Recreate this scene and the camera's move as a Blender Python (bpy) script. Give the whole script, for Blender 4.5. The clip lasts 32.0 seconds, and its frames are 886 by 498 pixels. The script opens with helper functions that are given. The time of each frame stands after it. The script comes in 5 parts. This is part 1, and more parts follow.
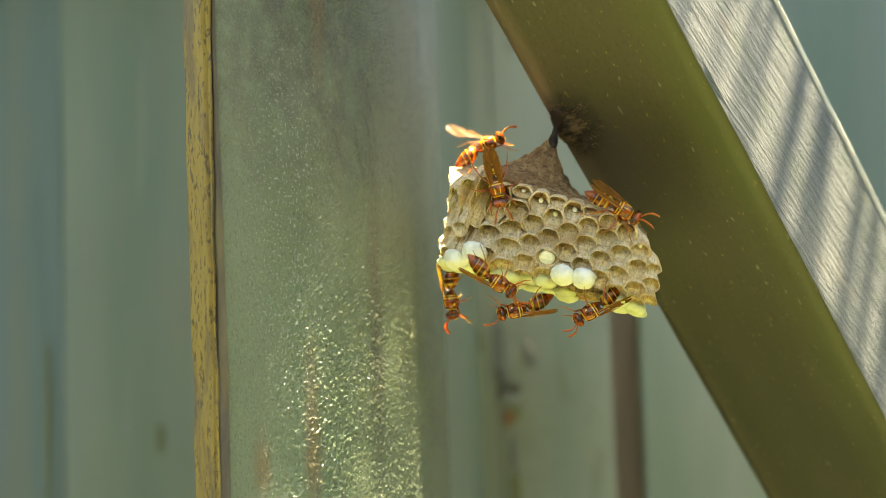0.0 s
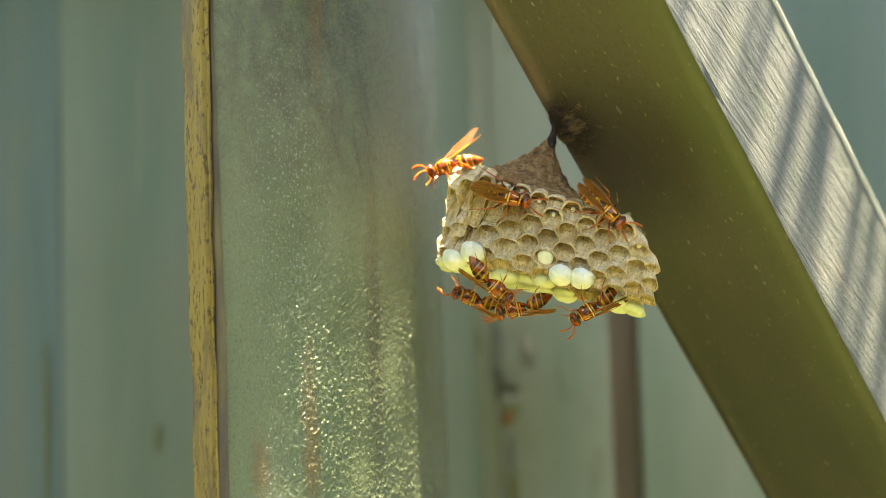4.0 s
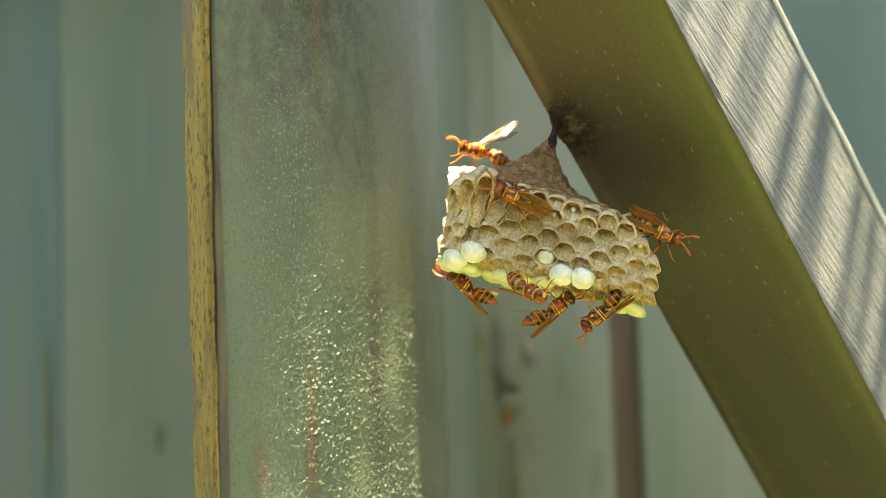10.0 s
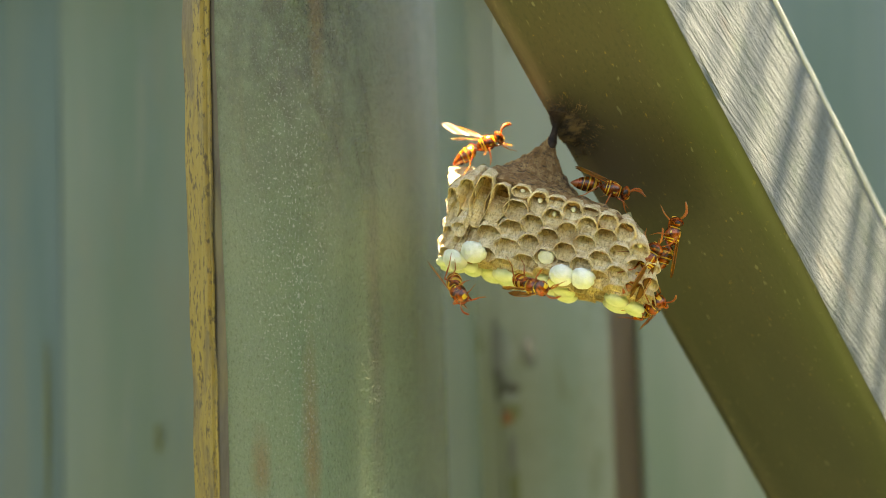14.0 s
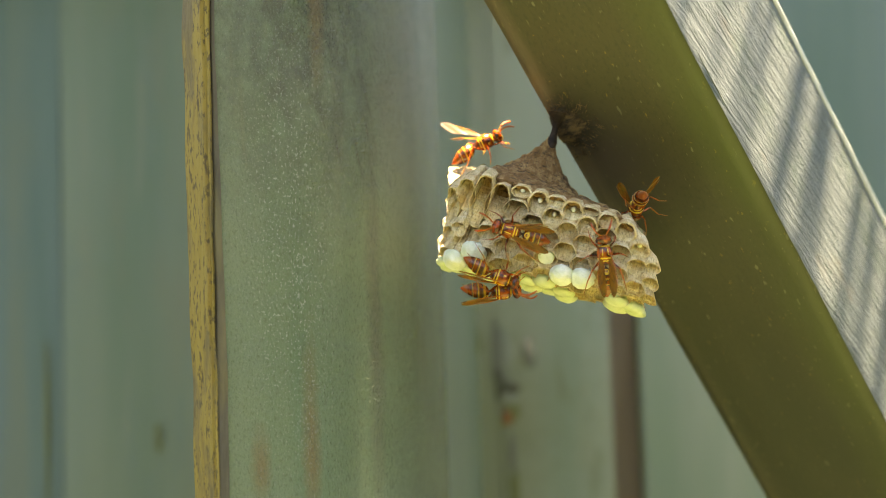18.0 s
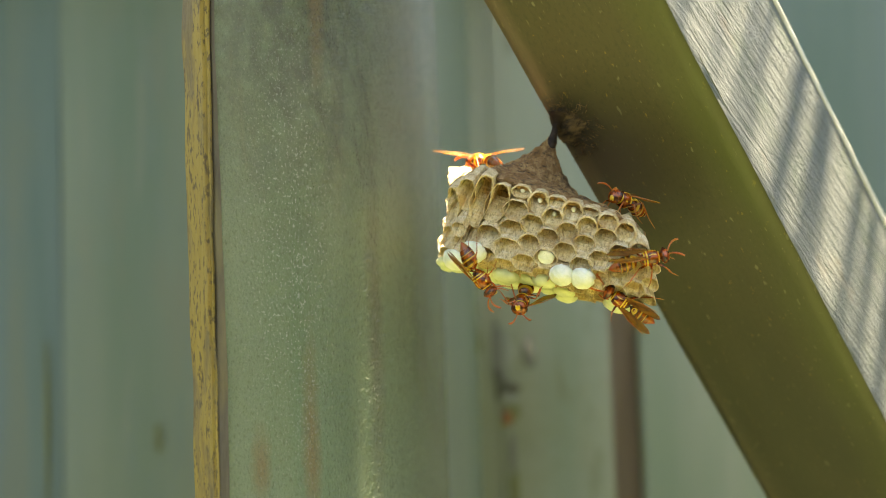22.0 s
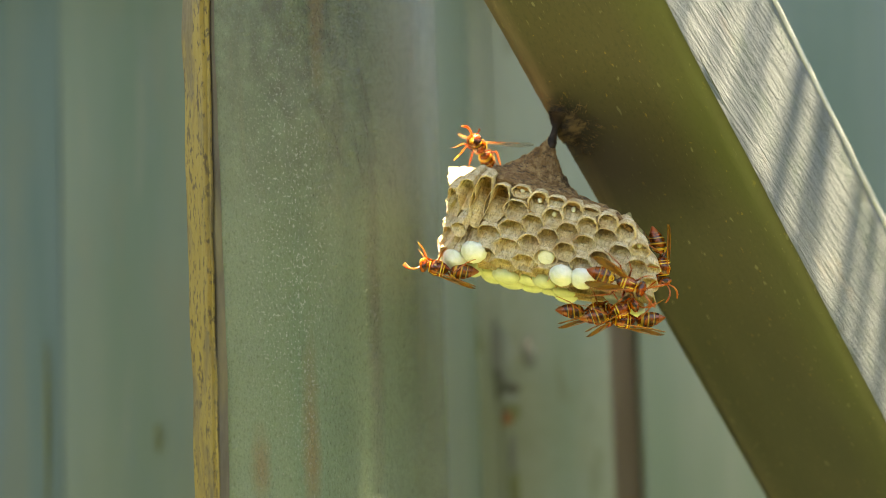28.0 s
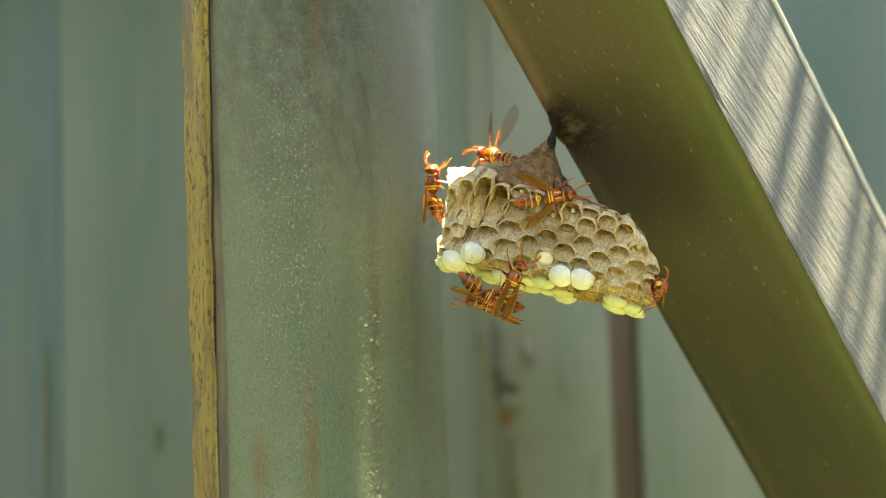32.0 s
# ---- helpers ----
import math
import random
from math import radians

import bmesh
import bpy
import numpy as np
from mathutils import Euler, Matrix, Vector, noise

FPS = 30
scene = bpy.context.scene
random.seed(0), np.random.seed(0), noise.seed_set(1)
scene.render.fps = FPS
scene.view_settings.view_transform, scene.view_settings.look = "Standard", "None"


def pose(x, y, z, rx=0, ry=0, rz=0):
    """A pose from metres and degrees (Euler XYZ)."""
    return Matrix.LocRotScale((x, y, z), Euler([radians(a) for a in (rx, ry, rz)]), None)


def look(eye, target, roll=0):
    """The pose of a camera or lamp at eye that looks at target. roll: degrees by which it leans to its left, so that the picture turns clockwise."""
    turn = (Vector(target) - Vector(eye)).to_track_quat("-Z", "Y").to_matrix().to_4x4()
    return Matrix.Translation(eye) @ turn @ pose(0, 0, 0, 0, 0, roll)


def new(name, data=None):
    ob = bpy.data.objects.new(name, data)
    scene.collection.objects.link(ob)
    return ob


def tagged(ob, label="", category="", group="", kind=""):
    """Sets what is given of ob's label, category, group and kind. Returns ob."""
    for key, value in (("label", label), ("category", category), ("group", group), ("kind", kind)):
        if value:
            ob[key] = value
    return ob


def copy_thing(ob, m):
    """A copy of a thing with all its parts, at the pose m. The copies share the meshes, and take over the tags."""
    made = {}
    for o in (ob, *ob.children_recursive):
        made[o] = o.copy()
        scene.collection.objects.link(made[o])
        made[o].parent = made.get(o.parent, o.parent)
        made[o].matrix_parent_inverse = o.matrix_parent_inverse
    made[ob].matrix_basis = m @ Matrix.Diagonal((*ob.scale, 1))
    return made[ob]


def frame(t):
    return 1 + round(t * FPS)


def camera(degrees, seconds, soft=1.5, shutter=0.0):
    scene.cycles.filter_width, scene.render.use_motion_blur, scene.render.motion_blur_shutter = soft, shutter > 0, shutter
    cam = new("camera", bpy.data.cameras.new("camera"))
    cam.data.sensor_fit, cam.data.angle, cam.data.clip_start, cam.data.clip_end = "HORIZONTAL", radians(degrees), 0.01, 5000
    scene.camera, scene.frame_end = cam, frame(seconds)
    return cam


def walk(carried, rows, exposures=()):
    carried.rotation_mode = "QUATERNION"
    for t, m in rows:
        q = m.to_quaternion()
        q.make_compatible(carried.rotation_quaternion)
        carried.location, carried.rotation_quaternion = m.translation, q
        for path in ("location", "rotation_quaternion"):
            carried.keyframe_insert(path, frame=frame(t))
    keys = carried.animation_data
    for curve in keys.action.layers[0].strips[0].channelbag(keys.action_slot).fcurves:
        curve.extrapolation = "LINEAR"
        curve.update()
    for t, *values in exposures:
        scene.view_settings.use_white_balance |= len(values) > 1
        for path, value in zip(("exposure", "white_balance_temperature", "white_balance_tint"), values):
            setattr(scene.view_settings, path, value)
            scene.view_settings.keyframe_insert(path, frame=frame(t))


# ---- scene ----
cam = camera(30, 32.0, soft=0.65, shutter=0.5)
EYE = Vector((0.0, 0.0, 1.6))
cam.data.dof.use_dof = True
cam.data.dof.focus_distance = 0.415
cam.data.dof.aperture_fstop = 7.0


def aim(dx, dy):
    """A hair's breadth of drift on the tripod, in thousandths of the view distance."""
    return look(EYE, (EYE.x + dx / 1000, EYE.y + 0.99556, EYE.z + 0.09411 + dy / 1000), -1.8)


walk(cam, [(0.0, aim(-0.6, 0)), (1.1, aim(-0.6, 0)), (1.6, aim(0.4, 0)), (3.5, aim(0.4, 0)), (5.5, aim(0, 0)),
           (18.0, aim(0, 0)), (29.7, aim(0.1, 0.1)), (30.3, aim(0.3, 0)), (30.6, aim(0, 0)), (31.0, aim(-0.8, 0)),
           (31.5, aim(-0.5, 0)), (32.0, aim(0.5, 0.4))],
     exposures=[(0.0, 3.7, 9600, 12), (32.0, 3.7, 9600, 12)])

# ---- world, sun, exposure ----
SUN = Vector((0.042, 0.004, 0.97)).normalized()
sky_world = bpy.data.worlds.new("sky")
scene.world = sky_world
sky_world.use_nodes = True
wn = sky_world.node_tree
sky = wn.nodes.new("ShaderNodeTexSky")
sky.sky_type = "NISHITA"
sky.sun_disc = False
sky.sun_elevation = math.asin(SUN.z)
sky.sun_rotation = math.atan2(SUN.x, SUN.y)
wn.links.new(sky.outputs[0], wn.nodes["Background"].inputs[0])
wn.nodes["Background"].inputs[1].default_value = 0.05
sun_data = bpy.data.lights.new("sun", "SUN")
sun_data.energy, sun_data.angle, sun_data.color = 5.0, radians(0.6), (1.0, 0.95, 0.86)
sun = new("sun", sun_data)
sun.matrix_world = look(SUN * 5, (0, 0, 0))


# ---- materials ----
class Mat:
    """A principled material with a small kit of procedural textures."""

    def __init__(self, name, base, rough=0.6, metal=0.0):
        self.m = bpy.data.materials.new(name)
        self.m.use_nodes = True
        self.t = self.m.node_tree
        self.b = self.t.nodes["Principled BSDF"]
        self.b.inputs["Base Color"].default_value = (*base, 1)
        self.b.inputs["Roughness"].default_value = rough
        self.b.inputs["Metallic"].default_value = metal
        self.col = None
        self.base = base
        self.h = None
        self.tc = self.t.nodes.new("ShaderNodeTexCoord")

    def node(self, kind, **kw):
        n = self.t.nodes.new(kind)
        for k, v in kw.items():
            n.inputs[k].default_value = v
        return n

    def link(self, a, b):
        self.t.links.new(a, b)

    def space(self, stretch=(1, 1, 1), shift=(0, 0, 0), world=False):
        mp = self.node("ShaderNodeMapping")
        mp.inputs["Scale"].default_value = stretch
        mp.inputs["Location"].default_value = shift
        if world:
            g = self.node("ShaderNodeNewGeometry")
            self.link(g.outputs["Position"], mp.inputs["Vector"])
        else:
            self.link(self.tc.outputs["Object"], mp.inputs["Vector"])
        return mp.outputs[0]

    def noise(self, scale, stretch=(1, 1, 1), detail=4.0, rough=0.55, shift=(0, 0, 0), distort=0.0, turn=0.0):
        n = self.node("ShaderNodeTexNoise", Scale=scale, Detail=detail, Roughness=rough, Distortion=distort)
        where = self.space(stretch, shift)
        if turn:
            # the grain runs askew, turned about the object's y
            first = self.node("ShaderNodeMapping")
            first.inputs["Rotation"].default_value = (0, turn, 0)
            self.link(self.tc.outputs["Object"], first.inputs["Vector"])
            self.link(first.outputs[0], where.node.inputs["Vector"])
        self.link(where, n.inputs["Vector"])
        return n.outputs[0]

    def voronoi(self, scale, stretch=(1, 1, 1), feature="F1", shift=(0, 0, 0)):
        n = self.node("ShaderNodeTexVoronoi", Scale=scale)
        n.feature = feature
        self.link(self.space(stretch, shift), n.inputs["Vector"])
        return n.outputs[0]

    def ramp(self, fac, lo, hi, a=0.0, b=1.0):
        n = self.node("ShaderNodeMapRange")
        n.inputs["From Min"].default_value, n.inputs["From Max"].default_value = lo, hi
        n.inputs["To Min"].default_value, n.inputs["To Max"].default_value = a, b
        self.link(fac, n.inputs["Value"])
        return n.outputs[0]

    def times(self, a, b):
        n = self.node("ShaderNodeMath")
        n.operation = "MULTIPLY"
        for i, v in enumerate((a, b)):
            if isinstance(v, (int, float)):
                n.inputs[i].default_value = v
            else:
                self.link(v, n.inputs[i])
        return n.outputs[0]

    def axis(self, which):
        s = self.node("ShaderNodeSeparateXYZ")
        self.link(self.tc.outputs["Object"], s.inputs[0])
        return s.outputs["XYZ".index(which)]

    def random(self):
        return self.node("ShaderNodeObjectInfo").outputs["Random"]

    def spot(self, centre, radius, reach, wobble=0.004, tall=1.0):
        """1 inside radius of centre, fading out over reach, with a wavy outline."""
        n = self.node("ShaderNodeVectorMath")
        n.operation = "DISTANCE"
        self.link(self.space((1, 1, 1 / tall)), n.inputs[0])
        n.inputs[1].default_value = (centre[0], centre[1], centre[2] / tall)
        w = self.node("ShaderNodeMath")
        w.operation = "MULTIPLY_ADD"
        self.link(self.noise(120, (1, 1, 1), 5, 0.7), w.inputs[0])
        w.inputs[1].default_value = wobble * 4
        self.link(n.outputs["Value"], w.inputs[2])
        return self.ramp(w.outputs[0], radius + wobble * 2, radius + reach + wobble * 2, 1.0, 0.0)

    def over(self, fac, colour):
        """Lays colour over what is there, by fac."""
        n = self.t.nodes.new("ShaderNodeMix")
        n.data_type = "RGBA"
        if self.col is None:
            n.inputs[6].default_value = (*self.base, 1)
        else:
            self.link(self.col, n.inputs[6])
        n.inputs[7].default_value = (*colour, 1)
        if isinstance(fac, (int, float)):
            n.inputs[0].default_value = fac
        else:
            self.link(fac, n.inputs[0])
        self.col = n.outputs[2]
        self.link(self.col, self.b.inputs["Base Color"])
        return self

    def bump(self, height, strength, depth):
        n = self.node("ShaderNodeBump", Strength=strength, Distance=depth)
        self.link(height, n.inputs["Height"])
        if self.h is not None:
            self.link(self.h, n.inputs["Normal"])
        self.h = n.outputs[0]
        self.link(self.h, self.b.inputs["Normal"])
        return self

    def soft(self, weight, radius, scale):
        self.b.inputs["Subsurface Weight"].default_value = weight
        self.b.inputs["Subsurface Radius"].default_value = radius
        self.b.inputs["Subsurface Scale"].default_value = scale
        return self


def painted_wood(name, base, grain=1.0, shift=(0, 0, 0)):
    """Old weathered green paint on sawn board, streaks running along z."""
    k = Mat(name, base, 0.5)
    k.over(k.ramp(k.noise(26, (1, 1, 0.10), 5, 0.6, shift), 0.40, 0.66, 0, 0.9), tuple(c * f for c, f in zip(base, (0.62, 0.78, 0.72))))
    k.over(k.ramp(k.noise(9, (1, 1, 0.25), 3, 0.5, shift), 0.50, 0.75, 0, 0.6), (base[0] * 0.85, base[1] * 1.0, base[2] * 1.30))
    k.over(k.ramp(k.noise(60, (1, 1, 0.06), 4, 0.6, shift), 0.60, 0.80, 0, 0.45), (0.19, 0.165, 0.065))
    k.over(k.ramp(k.noise(140, (1, 1, 0.35), 5, 0.7, shift), 0.66, 0.78, 0, 0.8), (0.045, 0.045, 0.034))
    k.bump(k.noise(300, (1, 1, 0.12), 4, 0.6), 0.4 * grain, 0.0006)
    return k


WALL = painted_wood("weathered green paint", (0.165, 0.215, 0.18))
WALL_B = painted_wood("weathered blue-green paint", (0.14, 0.195, 0.18), 1.0, (0.7, 0.2, 0.4))

WALL_C = painted_wood("faded blue-green paint", (0.110, 0.158, 0.148), 1.0, (0.2, 0.9, 0.1))
WALL_C.over(WALL_C.ramp(WALL_C.noise(30, (1, 1, 0.12), 4, 0.6, (0.1, 0.4, 0)), 0.46, 0.60, 0, 0.7), (0.090, 0.145, 0.152))
WALL_C.over(WALL_C.ramp(WALL_C.noise(42, (1, 1, 0.10), 4, 0.6, (0.7, 0.1, 0)), 0.54, 0.64, 0, 0.5), (0.140, 0.155, 0.105))

WALL_F = painted_wood("weathered olive-green paint", (0.158, 0.196, 0.148), 1.0, (0.1, 0.3, 0.8))
WALL_F.over(WALL_F.ramp(WALL_F.noise(34, (1, 1, 0.20), 5, 0.65, (0.4, 0.2, 0)), 0.52, 0.66, 0, 0.5), (0.178, 0.170, 0.115))
WALL_F.over(WALL_F.ramp(WALL_F.noise(50, (1, 1, 0.25), 5, 0.65, (0.9, 0.2, 0)), 0.54, 0.64, 0, 0.6), (0.118, 0.168, 0.145))
WALL_F.over(WALL_F.ramp(WALL_F.noise(120, (1, 1, 0.07), 4, 0.6, (0.2, 0.7, 0)), 0.58, 0.68, 0, 0.7), (0.18, 0.20, 0.15))

WALL_D = painted_wood("pale weathered paint", (0.225, 0.265, 0.235), 1.0, (0.5, 0.4, 0.6))
WALL_E = painted_wood("weathered grey-green paint", (0.265, 0.305, 0.262), 1.0, (0.9, 0.3, 0.2))
WALL_E.over(WALL_E.ramp(WALL_E.noise(40, (1, 1, 0.25), 5, 0.65, (0.3, 0.6, 0)), 0.44, 0.60, 0, 0.8), (0.262, 0.292, 0.250))
WALL_E.over(WALL_E.ramp(WALL_E.noise(70, (1, 1, 0.30), 5, 0.65, (0.8, 0.1, 0)), 0.56, 0.66, 0, 0.6), (0.130, 0.142, 0.090))
# lower part turned olive: the dimmer light there painted as a soft patch
WALL_E.over(WALL_E.times(WALL_E.spot((0.002, 0.0, 1.590), 0.020, 0.045, 0.008, 1.4), 0.8), (0.138, 0.158, 0.098))
TAIL = painted_wood("shaded grey-green paint", (0.205, 0.238, 0.180), 1.0, (0.6, 0.1, 0.3))
NEAR = 0.95  # the plank stands this much nearer than first laid out


def nearer(x, y, z):
    return x * NEAR, y * NEAR, 1.6 + (z - 1.6) * NEAR


ROUGH = painted_wood("coarse green paint", (0.176, 0.221, 0.124), 0.6, (0.3, 0, 0))
ROUGH.b.inputs["Roughness"].default_value = 0.2
ROUGH.b.inputs["Specular IOR Level"].default_value = 1.0
# dark stain near the top, spread wider to paint in shade there
ROUGH.over(ROUGH.times(ROUGH.spot(nearer(*(0.027, 0.0, 1.705)), 0.010, 0.034, 0.005, 1.5), ROUGH.ramp(ROUGH.noise(160, (1, 1, 0.6), 5, 0.7, (0.3, 0, 0.2)), 0.36, 0.60, 0.2, 0.9)), (0.075, 0.082, 0.050))
ROUGH.over(ROUGH.times(ROUGH.spot(nearer(*(0.046, 0.004, 1.68)), 0.006, 0.016, 0.003), ROUGH.ramp(ROUGH.noise(420, (1, 1, 0.10), 4, 0.65, turn=radians(19)), 0.55, 0.66, 0, 0.6)), (0.075, 0.070, 0.048))
ROUGH.over(ROUGH.times(ROUGH.spot(nearer(*(0.053, 0.007, 1.62)), 0.0005, 0.004, 0.001, 12.0), 0.55), (0.10, 0.085, 0.055))
for where, size, tall in (((0.0335, 0.001, 1.722), 0.0010, 9.0), ((0.0290, 0.0005, 1.592), 0.0005, 9.0), ((0.0140, 0.0, 1.586), 0.0006, 3.0)):
    ROUGH.over(ROUGH.times(ROUGH.spot(nearer(*where), size, 0.0030, 0.0009, tall), 0.75), (0.185, 0.130, 0.052))
# paler past the bend and towards the top: sky sheen painted in
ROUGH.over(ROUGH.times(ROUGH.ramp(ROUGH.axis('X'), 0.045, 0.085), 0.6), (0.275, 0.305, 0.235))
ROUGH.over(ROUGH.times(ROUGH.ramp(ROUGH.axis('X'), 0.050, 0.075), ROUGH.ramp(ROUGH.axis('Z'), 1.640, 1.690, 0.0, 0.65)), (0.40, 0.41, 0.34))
# dark pits and pale flecks: relief shading and glints put into the colour
ROUGH.over(ROUGH.ramp(ROUGH.noise(1300, (1, 1, 0.6), 4, 0.65, (0, 0, 0.11)), 0.52, 0.66, 0, 0.5), (0.085, 0.108, 0.058))
ROUGH.over(ROUGH.ramp(ROUGH.noise(1700, (1, 1, 0.7), 3, 0.6), 0.58, 0.70, 0, 0.3), (0.28, 0.31, 0.21))
ROUGH.over(ROUGH.times(ROUGH.spot(nearer(*(0.024, 0.0, 1.645)), 0.006, 0.012, 0.003, 4.0), ROUGH.ramp(ROUGH.noise(1500, (1, 1, 0.8), 3, 0.6, (0.4, 0, 0)), 0.57, 0.66, 0, 0.65)), (0.34, 0.38, 0.29))
ROUGH.over(ROUGH.ramp(ROUGH.noise(45, (1, 1, 0.15), 4, 0.6, (0, 0, 0.3)), 0.62, 0.74, 0, 0.6), (0.17, 0.13, 0.05))
ROUGH.bump(ROUGH.noise(1500, (1, 1, 0.75), 4, 0.65), 0.9, 0.0010)

EDGE = Mat("bare yellowed wood", (0.31, 0.225, 0.055), 0.65)
EDGE.over(EDGE.ramp(EDGE.noise(500, (1, 1, 0.2), 4, 0.6), 0.45, 0.7, 0, 0.6), (0.26, 0.17, 0.035))
EDGE.over(EDGE.ramp(EDGE.noise(650, (1, 1, 0.45), 5, 0.7), 0.535, 0.60, 0, 0.9), (0.075, 0.052, 0.028))
EDGE.over(EDGE.ramp(EDGE.noise(90, (1, 1, 0.35), 4, 0.65, (0.2, 0, 0)), 0.48, 0.60, 0, 0.85), (0.15, 0.115, 0.06))
EDGE.bump(EDGE.noise(400, (1, 1, 0.25), 4, 0.6), 0.6, 0.0006)

BROWN = Mat("brown stained batten", (0.25, 0.20, 0.17), 0.7)
BROWN.over(BROWN.ramp(BROWN.noise(60, (1, 1, 0.1)), 0.4, 0.7, 0, 0.8), (0.17, 0.135, 0.11))
BROWN.bump(BROWN.noise(300, (1, 1, 0.1)), 0.5, 0.0006)

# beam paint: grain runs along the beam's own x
# darker copy of the beam paint for the shaded side, shade painted in
BEAM = Mat("olive green beam paint, shaded side", (0.040, 0.039, 0.018), 0.5)
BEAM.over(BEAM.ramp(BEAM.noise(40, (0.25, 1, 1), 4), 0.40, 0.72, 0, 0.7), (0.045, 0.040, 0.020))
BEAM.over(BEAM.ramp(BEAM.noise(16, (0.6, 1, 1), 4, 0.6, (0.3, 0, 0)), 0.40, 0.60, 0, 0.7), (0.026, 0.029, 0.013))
# upper end lightened in the paint for the brighter light there
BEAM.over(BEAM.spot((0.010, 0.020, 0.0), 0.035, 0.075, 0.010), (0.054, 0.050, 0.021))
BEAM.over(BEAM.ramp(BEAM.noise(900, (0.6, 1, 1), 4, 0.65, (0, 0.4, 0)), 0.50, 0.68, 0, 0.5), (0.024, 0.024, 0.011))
BEAM.over(BEAM.ramp(BEAM.noise(380, (0.7, 1, 1), 4, 0.65), 0.655, 0.70, 0, 0.8), (0.22, 0.15, 0.025))
BEAM.over(BEAM.ramp(BEAM.noise(420, (0.5, 1, 1), 2, 0.5, (0.2, 0.1, 0)), 0.69, 0.73, 0, 0.6), (0.20, 0.20, 0.12))
# lower end darkened in mottles, standing in for the dimmer light there
BEAM.over(BEAM.times(BEAM.ramp(BEAM.axis('X'), 0.07, 0.16), BEAM.ramp(BEAM.noise(55, (0.5, 1, 1), 5, 0.65, (0.6, 0.2, 0)), 0.36, 0.60, 0.35, 0.9)), (0.023, 0.027, 0.012))
# green light caught along the ridge, painted as a fading band
RIDGE_LIGHT = BEAM.times(BEAM.ramp(BEAM.axis('Y'), 0.032, 0.043), BEAM.ramp(BEAM.noise(90, (0.3, 1, 1), 3), 0.3, 0.6, 0.35, 0.8))
BEAM.over(BEAM.times(RIDGE_LIGHT, BEAM.ramp(BEAM.axis('X'), 0.05, 0.15, 1.0, 0.55)), (0.060, 0.082, 0.018))
BEAM.over(BEAM.spot((0.054, 0.009, 0.0), 0.003, 0.020, 0.002), (0.066, 0.051, 0.033))
# bare brown wood along the lower edge
BEAM.over(BEAM.times(BEAM.times(BEAM.ramp(BEAM.axis('Y'), 0.0030, 0.0062, 1.0, 0.0), BEAM.ramp(BEAM.axis('X'), 0.062, 0.078, 1.0, 0.15)), BEAM.ramp(BEAM.noise(260, (0.12, 1, 1), 4, 0.65), 0.34, 0.62, 0.25, 0.95)), (0.130, 0.098, 0.060))
BEAM.over(BEAM.times(BEAM.spot((0.0406, 0.0026, 0.0), 0.001, 0.0095, 0.002), 0.7), (0.026, 0.016, 0.010))
BEAM.over(BEAM.ramp(BEAM.noise(1500, (0.3, 1, 1), 2, 0.5, (0.5, 0, 0)), 0.68, 0.74, 0, 0.5), (0.17, 0.16, 0.08))
BEAM.bump(BEAM.noise(500, (0.35, 1, 1), 4, 0.6), 0.35, 0.0004)

# paler copy of the beam paint for the sunlit side, light painted in
BEAM_LIT = Mat("beam paint, sunlit side", (0.108, 0.127, 0.120), 0.55)
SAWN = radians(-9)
BEAM_LIT.over(BEAM_LIT.ramp(BEAM_LIT.noise(60, (0.2, 1, 1), 4), 0.42, 0.70, 0, 0.8), (0.138, 0.160, 0.147))
BEAM_LIT.over(BEAM_LIT.ramp(BEAM_LIT.noise(110, (0.4, 1, 1), 4, 0.6, (0.1, 0, 0)), 0.62, 0.74, 0, 0.4), (0.19, 0.155, 0.105))
BEAM_LIT.over(BEAM_LIT.ramp(BEAM_LIT.noise(80, (0.5, 1, 1), 4, 0.65, (0.6, 0.2, 0)), 0.52, 0.66, 0, 0.6), (0.075, 0.105, 0.075))
BEAM_LIT.over(BEAM_LIT.ramp(BEAM_LIT.noise(900, (0.10, 1, 1), 4, 0.65, turn=SAWN), 0.50, 0.66, 0, 0.7), (0.070, 0.087, 0.078))
BEAM_LIT.over(BEAM_LIT.ramp(BEAM_LIT.noise(1500, (0.4, 1, 1), 3, 0.6, (0.2, 0.5, 0), turn=SAWN), 0.56, 0.66, 0, 0.7), (0.20, 0.218, 0.208))
BEAM_LIT.bump(BEAM_LIT.noise(600, (0.10, 1, 1), 4, 0.65, turn=SAWN), 1.0, 0.0016)
BEAM_LIT.bump(BEAM_LIT.noise(1300, (0.7, 1, 1), 4, 0.7), 0.9, 0.0006)

PAPER = Mat("grey nest paper", (0.801, 0.629, 0.365), 0.85)
PAPER.over(PAPER.times(PAPER.random(), 0.4), (0.609, 0.456, 0.235))
PAPER.over(PAPER.ramp(PAPER.noise(700, (1, 1, 0.35), 4, 0.65), 0.42, 0.60, 0, 0.75), (0.462, 0.330, 0.154))
PAPER.over(PAPER.ramp(PAPER.noise(900, (0.25, 0.25, 1.6), 3, 0.6), 0.5, 0.66, 0, 0.7), (0.791, 0.668, 0.450))
PAPER.over(PAPER.ramp(PAPER.noise(260, (1, 1, 1), 3, 0.6), 0.55, 0.72, 0, 0.6), (0.760, 0.653, 0.459))
PAPER.over(PAPER.ramp(PAPER.noise(140, (1, 1, 1), 4, 0.65, (0.3, 0.1, 0)), 0.50, 0.64, 0, 0.7), (0.442, 0.252, 0.086))
